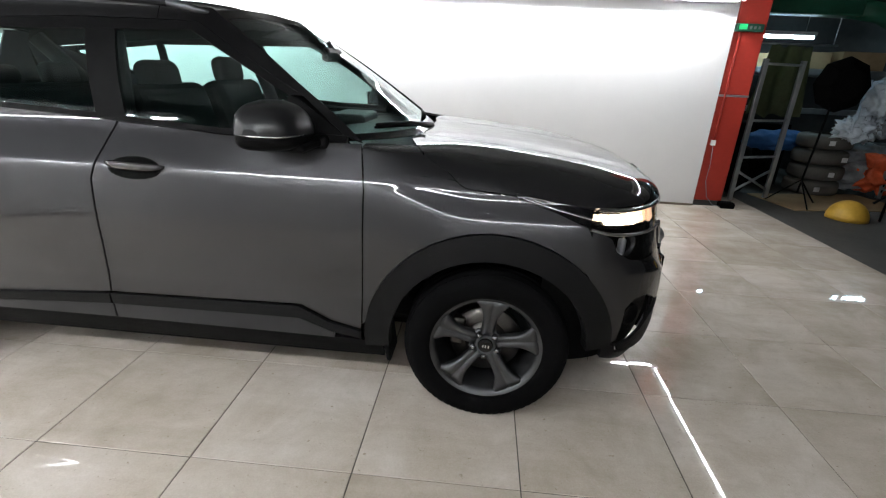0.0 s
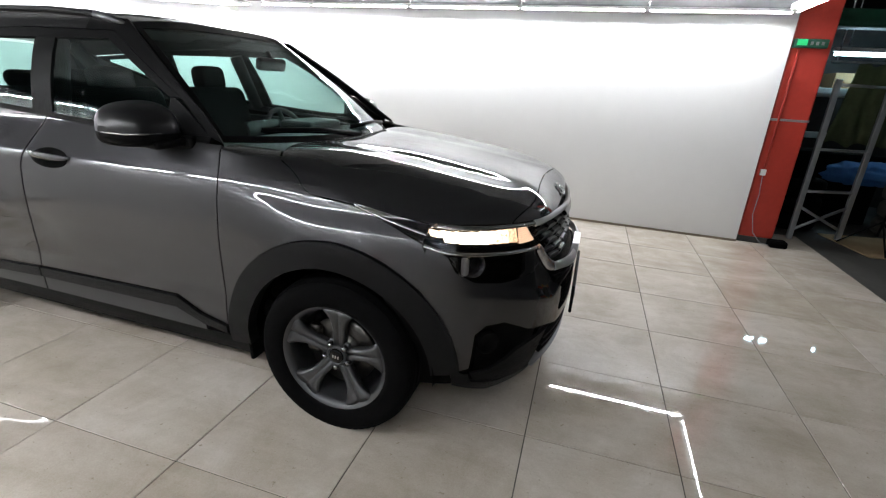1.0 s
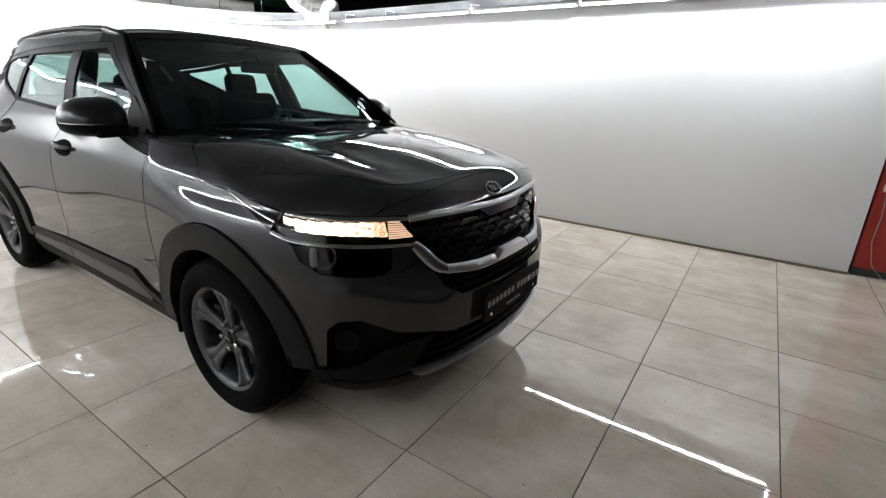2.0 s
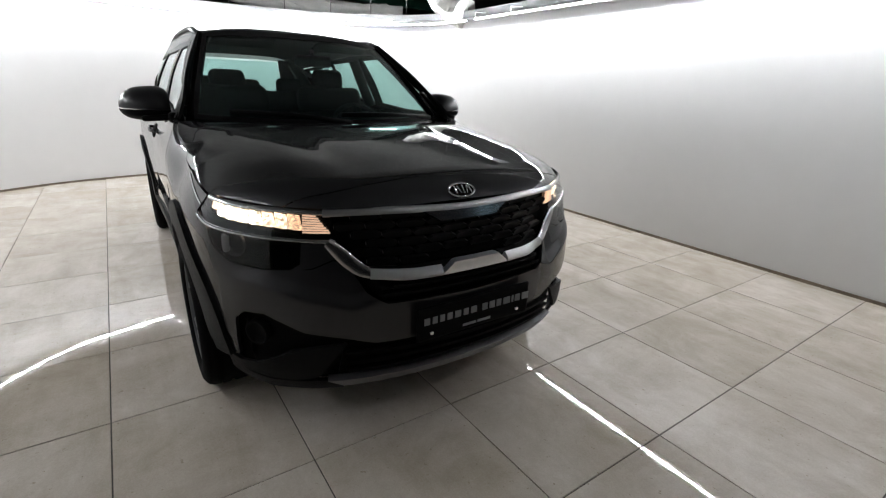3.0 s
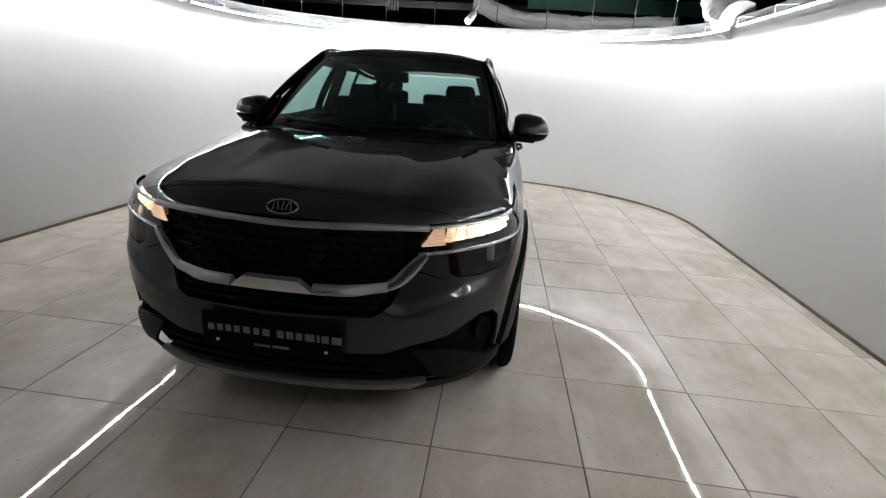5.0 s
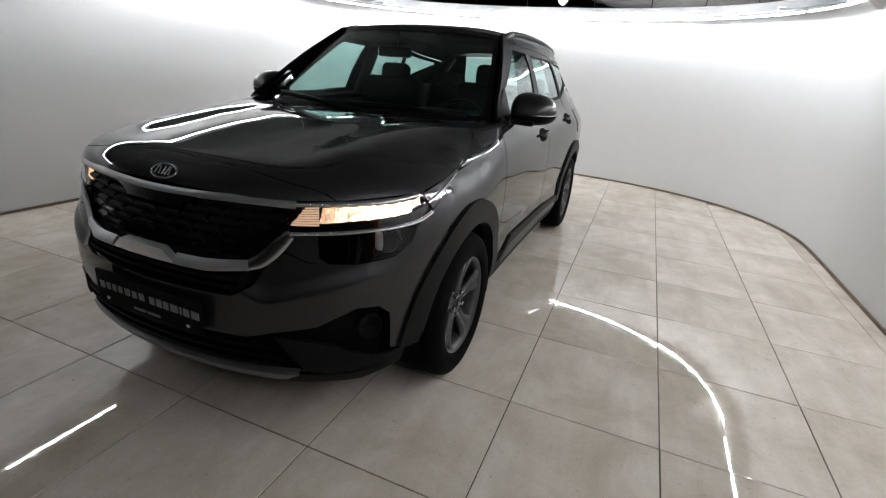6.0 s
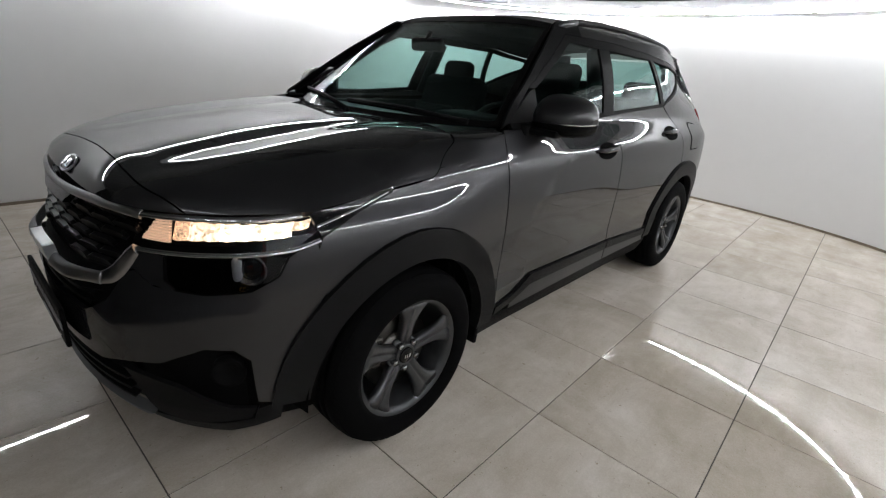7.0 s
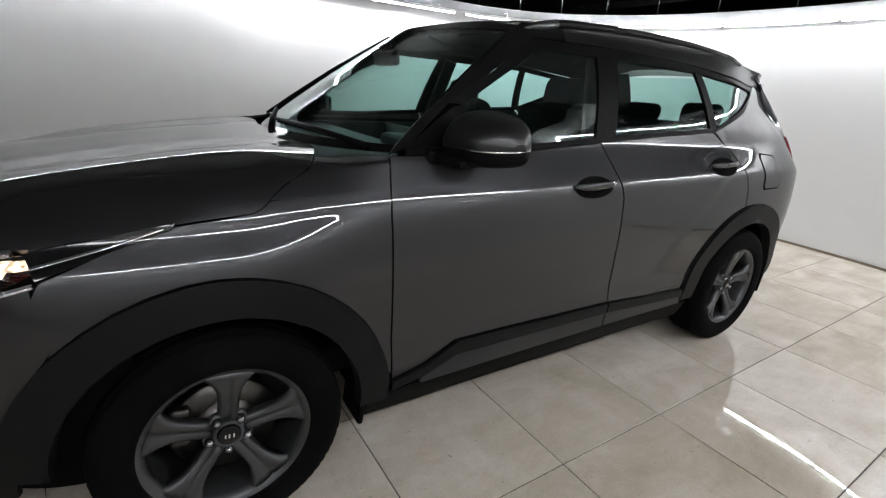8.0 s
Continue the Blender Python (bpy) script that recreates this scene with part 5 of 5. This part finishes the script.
for sd in (1, -1):
    part("pillar_trim", tubem([screen(sd * .99, v / 8) - Vector((.012, 0, .022)) for v in range(9)], .027, 8), M_VOID, car)
    part("sun_visor", boxm((-1.22, sd * .32, 1.518), (.15, .38, .018), .007, pose(0, 0, 0, 0, -14, 0)), M_CLOTH, car)
    part("door_card", boxm((-1.45, sd * .715, .82), (1.85, .05, .52), .02), M_DASH, car)
    part("rear_side_trim", boxm((-2.85, sd * .64, .95), (.75, .08, .50), .03), M_DASH, car)
    part("pillar_trim", tubem([(-1.50, sd * .675, 1.13), (-1.57, sd * .57, 1.46)], .04, 8), M_DASH, car)
    part("pillar_trim", tubem([(-2.74, sd * .63, 1.16), (-2.95, sd * .50, 1.46)], .05, 8), M_DASH, car)

# ---------------------------------------------------------------- above the booth
for k in range(14):
    a = -math.pi / 2 + math.pi * (k + .5) / 14
    ca, sa = squarer(a)
    x, y = BEND_X - (BEND_A + .05) * ca, (WALL_Y + .05) * sa
    lone("wall_post", tubem([(x, y, WALL_TOP - .02), (x, y, 3.0)], .006, 6), M_DARKSTEEL, "thin grey steel rod from wall to ceiling", "rod", group="rods over the wall")
pr = thing("pipe_run", "grey pipes hung under the ceiling in a white clamp", "pipes")
for k in range(3):
    part("pipe", tubem([(-6.3 - .1 * k, -4.5, 2.62 + .05 * k), (-6.3 - .1 * k, 1.6, 2.60 + .05 * k)], .022, 8), M_GALV, pr)
for k in range(4):
    part("clamp", boxm((-6.2, -1.36 + .05 * k, 2.60), (.03, .025, .16), .006), M_TRIM, pr)
for y in (-3.6, -1.3, 1.0):
    part("hanger", tubem([(-6.4, y, 2.6), (-6.4, y, 3.0)], .01, 6), M_GALV, pr)


def wrapped(name, pts, r, seed, label, m=M_FOIL):
    """A slack, crumpled wrapping round a duct."""
    rng = random.Random(seed)
    P = []
    for a, b in zip(pts, pts[1:]):
        for k in range(8):
            P.append(Vector(a).lerp(Vector(b), k / 8))
    P.append(Vector(pts[-1]))
    bm = bmesh.new()
    n = 14
    rings = []
    for i, q in enumerate(P):
        d = (P[min(i + 1, len(P) - 1)] - P[max(i - 1, 0)]).normalized()
        a = d.cross(Vector((0, 0, 1)))
        a = a.normalized() if a.length > .05 else Vector((1, 0, 0))
        b = d.cross(a)
        ring = []
        for j in range(n):
            t = 2 * math.pi * j / n
            rr = r * (1 + .32 * noise.noise(Vector((q.x * 5 + seed, q.y * 5 + math.cos(t) * 1.5, q.z * 5 + math.sin(t) * 1.5))) + .12 * rng.uniform(-1, 1))
            ring.append(bm.verts.new(q + a * rr * math.cos(t) + b * rr * math.sin(t)))
        rings.append(ring)
    for A, B in zip(rings, rings[1:]):
        for j in range(n):
            f = bm.faces.new((A[j], A[(j + 1) % n], B[(j + 1) % n], B[j]))
            f.smooth = (j + seed) % 3 > 0
    bm.faces.new(rings[0][::-1])
    bm.faces.new(rings[-1])
    return lone(name, bm, m, label, "duct")


wrapped("wrapped_duct", [(-6.0, .1, 2.66), (-5.85, .7, 2.44), (-5.62, 1.5, 2.36), (-5.34, 2.3, 2.33), (-5.0, 2.9, 2.32)], .12, 3, "crumpled white wrapped duct above the wall")
wrapped("wrapped_duct", [(-4.5, 2.95, 2.90), (-4.25, 3.04, 2.58), (-4.0, 3.06, 2.36), (-3.75, 3.05, 2.24), (-3.55, 3.05, 2.21)], .17, 8, "white plastic wrapping that hangs to the wall")
sp = thing("spot_lamp", "white round spot lamp on an arm, unlit", "lamp")
part("lamp_head", tubem([(-5.45, .12, 2.42), (-5.32, .05, 2.30)], [.05, .055], 14), M_TRIM, sp)
part("arm", tubem([(-5.45, .12, 2.42), (-5.5, .2, 2.6), (-5.5, .2, 3.0)], .012, 6), M_GALV, sp)
gb = thing("steel_beam", "dark green steel beam under the ceiling", "beam")
part("hanger", tubem([(-5.9, 1.8, 2.7), (-5.9, 1.8, 3.0)], .02, 6), M_GREEN, gb)
part("hanger", tubem([(-5.9, 3.6, 2.7), (-5.9, 3.6, 3.0)], .02, 6), M_GREEN, gb)
part("flange", boxm((-5.9, 2.6, 2.58), (.16, 3.4, .02), .003, pose(0, 0, 0, 0, 0, 4)), M_GREEN, gb)
part("web", boxm((-5.9, 2.6, 2.68), (.02, 3.4, .2), .003, pose(0, 0, 0, 0, 0, 4)), M_GREEN, gb)
lone("ceiling_panel", boxm((-6.9, 2.6, 2.78), (1.8, 3.2, .03), .004), M_PANEL, "grey panel behind the green beam", "panel", kind="structure")
lone("ceiling_board", boxm((5.0, -.4, 2.62), (4.9, 7.0, .05), .004), M_PANEL, "pale boarded ceiling outside the booth", "ceiling", kind="structure")
lone("ceiling_beam", boxm((-1.0, 0, 2.86), (.22, 9, .28), .01), M_CONC, "dark concrete beam across the booth", "beam", kind="structure")

# ---------------------------------------------------------------- the garage beside the booth
col = thing("column", "square column painted red with a bare foot", "column", kind="structure")
part("shaft", boxm((2.555, 3.30, 1.53), (.31, .38, 2.94), .012), M_REDPAINT, col)
part("foot", boxm((2.555, 3.30, .03), (.312, .382, .06), .004), M_CONC, col, "bare concrete foot")
part("band", boxm((2.555, 3.30, 1.22), (.318, .388, .022), .003), M_GALV, col, "grey metal band")
sign = thing("exit_sign", "small green lit exit sign on the red column", "sign")
part("sign_box", boxm((2.53, 3.085, 1.885), (.27, .04, .075), .006), M_GREEN, sign)
part("sign_face", boxm((2.46, 3.062, 1.892), (.08, .006, .05), .004), M_EXIT, sign, "glowing green panel")
for k in range(3):
    part("symbol_bar", boxm((2.535 + .042 * k, 3.061, 1.885), (.022, .006, .028), .003), M_LETTER, sign)
so = thing("socket", "white wall socket with a dangling cable", "socket")
part("plate", boxm((2.455, 3.095, .72), (.05, .03, .06), .006), M_TRIM, so)
part("conduit", tubem([(2.46, 3.10, .75), (2.46, 3.10, 1.85)], .010, 6), M_REDPAINT, so)
part("cable", tubem([(2.455, 3.08, .69), (2.47, 3.07, .5), (2.46, 3.06, .3), (2.50, 3.04, .12), (2.58, 3.02, .03), (2.66, 3.02, .02)], .004, 6), M_GREYBAG, so)
lone("rubber_block", boxm((2.74, 3.05, .035), (.16, .12, .07), .02, None, 3), M_VOID, "small black rubber block on the floor", "block")


def rack(x0, y0, x1, y1, h, label):
    rk = thing("storage_rack", label, "rack", group="storage racks")
    for x, y in ((x0, y0), (x1, y1)):
        bm = boxm((x, y, h / 2), (.05, .045, h), .004)
        part("upright", bm, M_GALV, rk)
    a, b = Vector((x0, y0, 0)), Vector((x1, y1, 0))
    for za, zb in ((.10, .36), (.36, .10), (.95, .95), (.52, .52), (h - .05, h - .05)):
        part("brace", tubem([a + Vector((0, 0, za)), b + Vector((0, 0, zb))], .016, 6), M_GALV, rk)
    return rk


rack(2.99, 3.50, 3.52, 3.72, 1.62, "grey steel rack frame with crossed braces")
rk = rack(5.15, 4.10, 6.1, 4.2, 1.95, "grey perforated steel rack frame")
for k in range(24):
    part("slot", boxm((5.15, 4.074, .1 + .075 * k), (.018, .006, .03), .002), M_VOID, rk)
for z in (.55, 1.0, 1.55):
    sh = lone("shelf_beam", boxm((5.0, 5.35, z), (3.4, .06, .08), .006), M_GALV, "pale grey shelf beam", "shelf", group="shelf beams")
for x, y, z, L in ((3.9, 5.1, 1.98, .92), (6.8, 6.0, 2.3, .6)):
    wl = thing("work_lamp", "white hanging lamp with a cold lit tube", "lamp", group="work lamps")
    part("housing", boxm((x, y, z + .045), (L, .10, .05), .01), M_TRIM, wl)
    part("tube", tubem([(x - L / 2 + .02, y, z), (x + L / 2 - .02, y, z)], .024, 10), M_COLD, wl, "cold white lit tube")
    for q in (-.35, .35):
        part("hanger", tubem([(x + q * L, y, z + .06), (x + q * L, y, 3.0)], .005, 6), M_GALV, wl)


def blob(name, c, s, seed, m, label, category, rough=.25, freq=3.0):
    """A slack sack or heap of cloth."""
    bm = bmesh.new()
    bmesh.ops.create_icosphere(bm, subdivisions=4, radius=1.0)
    for v in bm.verts:
        d = v.co.normalized()
        k = 1 + rough * noise.noise(d * freq + Vector((seed, 0, 0))) + rough * .5 * noise.noise(d * freq * 2.7 + Vector((0, seed, 0)))
        z = max(d.z, -.75)
        v.co = Vector((d.x * k * s[0], d.y * k * s[1], z * k * s[2]))
    for f in bm.faces:
        f.smooth = True
    return lone(name, bm, m, label, category, c)


def hanging(name, c, w, h, seed, m, label, category):
    """A hanging cloth with folds."""
    bm = bmesh.new()
    n, r = 24, 16
    g = []
    for i in range(n + 1):
        u = i / n
        g.append([])
        for j in range(r + 1):
            v = j / r
            g[-1].append(bm.verts.new(((u - .5) * w * (.75 + .25 * v), .05 * math.sin(u * 15 + seed) * (.3 + v) + .05 * noise.noise(Vector((u * 4, v * 3, seed))), -v * h + .06 * noise.noise(Vector((u * 5, seed, 0))))))
    for i in range(n):
        for j in range(r):
            f = bm.faces.new((g[i][j], g[i + 1][j], g[i + 1][j + 1], g[i][j + 1]))
            f.smooth = True
    bmesh.ops.solidify(bm, geom=bm.faces[:], thickness=.012)
    return lone(name, bm, m, label, category, c)


hanging("olive_cloth", (3.72, 4.4, 1.82), .66, .86, 1, M_CLOTHG, "olive green cloth that hangs behind the rack", "cloth")
rod = thing("cloth_rail", "thin grey steel rail with hooks under the ceiling", "rail")
part("rod", tubem([(3.2, 4.4, 1.84), (4.25, 4.4, 1.84)], .012, 8), M_GALV, rod)
for x in (3.25, 4.2):
    part("hanger", tubem([(x, 4.4, 1.84), (x, 4.4, 3.0)], .006, 6), M_GALV, rod)
blob("blue_sack", (4.0, 4.7, .62), (.45, .25, .16), 5, M_BLUE, "blue cloth bundle on a shelf", "bundle")
lone("dark_cabinet", boxm((3.55, 4.9, .42), (1.2, .5, .84), .02), M_VOID, "dark low cabinet behind the rack", "cabinet")
for k in range(4):
    bm = lathe(bmesh.new(), [(.19, .0), (.20, .015), (.28, .015), (.305, .03), (.315, .06), (.315, .14), (.305, .17), (.28, .185), (.20, .185), (.19, .2)], 40)
    bm.transform(pose(0, 0, 0, 90, 0, 0))
    t = lone("stacked_tyre", bm, M_TYREGREY, "dusty grey wrapped tyre in a stack", "tyre", (4.42 + .01 * (k % 2), 4.35, .20 * k - .02), group="stack of tyres")
    part("label_card", boxm((-.10 + .11 * (k % 3), -.318, .10), (.07, .006, .06), .002), M_TRIM, t, "white paper label")
for k in range(3):
    bm = lathe(bmesh.new(), [(.19, .0), (.20, .015), (.28, .015), (.305, .03), (.315, .06), (.315, .14), (.305, .17), (.28, .185), (.20, .185), (.19, .2)], 32)
    bm.transform(pose(0, 0, 0, 90, 0, 0))
    lone("stacked_tyre", bm, M_RUBBER, "black tyre in a stack behind", "tyre", (3.15, 4.25, .20 * k - .02), group="black tyres")
tp = thing("light_stand", "black light stand with a dark round reflector", "stand")
part("pole", tubem([(3.72, 3.45, .15), (3.86, 3.55, 1.35)], .012, 8), M_BLACKP, tp)
for a in (20, 150, 265):
    part("leg", tubem([(3.73, 3.46, .30), (3.73 + .30 * math.cos(math.radians(a)), 3.46 + .30 * math.sin(math.radians(a)), .01)], .009, 6), M_BLACKP, tp)
bm = bmesh.new()
n = 8
rim = [bm.verts.new((.30 * math.cos(2 * math.pi * k / n), -.04, .30 * math.sin(2 * math.pi * k / n))) for k in range(n)]
mid = [bm.verts.new((.18 * math.cos(2 * math.pi * k / n), -.13, .18 * math.sin(2 * math.pi * k / n))) for k in range(n)]
back = [bm.verts.new((.30 * math.cos(2 * math.pi * k / n), .0, .30 * math.sin(2 * math.pi * k / n))) for k in range(n)]
for k in range(n):
    q = (k + 1) % n
    bm.faces.new((rim[k], rim[q], mid[q], mid[k]))
    bm.faces.new((back[k], back[q], rim[q], rim[k]))
bm.faces.new(mid)
bm.faces.new(back[::-1])
bmesh.ops.recalc_face_normals(bm, faces=bm.faces)
bm.transform(Matrix.Translation((3.90, 3.58, 1.38)))
part("reflector", bm, M_VOID, tp, "black eight-sided cloth reflector")
hanging("plastic_sheet", (4.62, 4.0, 1.45), .42, .62, 4, M_BAG, "pale crumpled plastic sheet hanging from the rack", "sheet")
blob("plastic_bag", (4.70, 3.98, 1.22), (.20, .14, .24), 12, M_BAG, "pale crumpled plastic bag", "bag", .5, 3.5)
blob("plastic_bag", (4.55, 4.05, .86), (.22, .14, .17), 15, M_BAG, "pale crumpled plastic bag", "bag", .5, 3.5)
blob("plastic_bag", (4.95, 4.0, .88), (.22, .10, .12), 18, M_GREYBAG, "grey plastic bag on the rack", "bag", .45, 3.5)
blob("grey_sack", (5.0, 4.5, .52), (.42, .25, .15), 21, M_GREYBAG, "grey plastic sack on the heap", "sack")
blob("grey_sack", (4.9, 4.45, .26), (.32, .25, .26), 25, M_GREYBAG, "grey plastic sack on the floor", "sack")
blob("orange_bag", (5.25, 4.25, .30), (.34, .22, .30), 31, M_ORANGE, "crumpled orange cloth bag on the floor", "bag", .5, 2.6)
blob("orange_bag", (5.75, 4.3, .28), (.30, .22, .30), 35, M_ORANGE, "crumpled orange cloth bag on the floor", "bag", .5, 2.6)
bm = bmesh.new()
bmesh.ops.create_uvsphere(bm, u_segments=28, v_segments=14, radius=.2)
for v in bm.verts:
    v.co.z = max(v.co.z, 0) * 1.05
for f in bm.faces:
    f.smooth = True
lone("half_dome", bm, M_YELLOW, "dull yellow half dome on the floor", "dome", (4.02, 2.98, -.02))
lone("parking_rail", tubem([(4.35, 2.95, -.02), (4.35, 2.95, .28), (4.22, 2.95, .18)], .014, 8), M_BLACKP, "thin black bent rod on the floor", "rod")
lone("floor_sheet", boxm((4.3, 3.75, -.015), (1.6, .8, .012), .003, pose(0, 0, 0, 0, 0, 12)), M_CARD, "flat pale cardboard sheet on the floor", "sheet")
for k, (x, z, w) in enumerate(((3.2, 1.62, .5), (3.85, 1.64, .4), (4.6, 1.68, .5), (5.3, 1.70, .6))):
    lone("cardboard_box", boxm((x, 5.6, z), (w, .4, .28), .006), M_CARD, "brown cardboard box on a high shelf", "box", group="boxes")
lone("shelf_board", boxm((4.3, 5.6, 1.50), (3.6, .5, .03), .004), M_GALV, "long grey steel shelf board", "shelf")
for z in (-.04, .215):
    lone("bundle", boxm((5.6, 5.7, z + .12), (.9, .35, .25), .05), M_GREYBAG, "dark grey bundle stacked on the garage floor", "bundle", group="bundles")
gd = thing("green_beam", "dark green painted beam that bends under the ceiling", "beam")
part("beam", boxm((2.9, 3.75, 2.18), (2.2, .25, .16), .02, pose(0, 0, 0, 0, 0, 6)), M_GREEN, gd)
for x in (2.2, 3.5):
    part("hanger", boxm((x, 3.72, 2.62), (.05, .05, .76), .004), M_GREEN, gd)
part("bend", tubem([(3.9, 3.85, 2.2), (4.3, 3.9, 2.16), (4.6, 3.9, 2.02), (5.0, 3.9, 1.98), (6.5, 3.9, 2.0)], .11, 12), M_GREEN, gd)
lone("back_wall", boxm((4.5, 6.3, 1.2), (7, .1, 2.6), .01), M_DARKWALL, "dark wall behind the shelves", "wall", kind="structure")

# floor tiles, each a piece of its own
TILE, TA = 0.6013, 0.0123
tile_bm = boxm((0, 0, -.004), (TILE - .0045, TILE - .0045, .012), .0012, None, 1)
tile_me = bpy.data.meshes.new("tile")
tile_bm.to_mesh(tile_me)
tile_bm.free()
tile_me.materials.append(M_TILE)
for i in range(-10, 5):
    for j in range(-6, 6):
        u, v = (i + .5) * TILE, (j + .5) * TILE
        x, y = .138 + u * math.cos(TA) - v * math.sin(TA), -.018 + u * math.sin(TA) + v * math.cos(TA)
        if abs(y) > WALL_Y + .28 or (x < BEND_X and ((x - BEND_X) / (BEND_A + .4)) ** 2 + (y / (WALL_Y + .4)) ** 2 > 1):
            continue
        t = new("tile", tile_me)
        t.parent = floor
        t.matrix_basis = pose(x, y, -.002 + random.uniform(-.0006, .0006), random.uniform(-.06, .06), random.uniform(-.06, .06), math.degrees(TA) + random.choice((0, 180)))
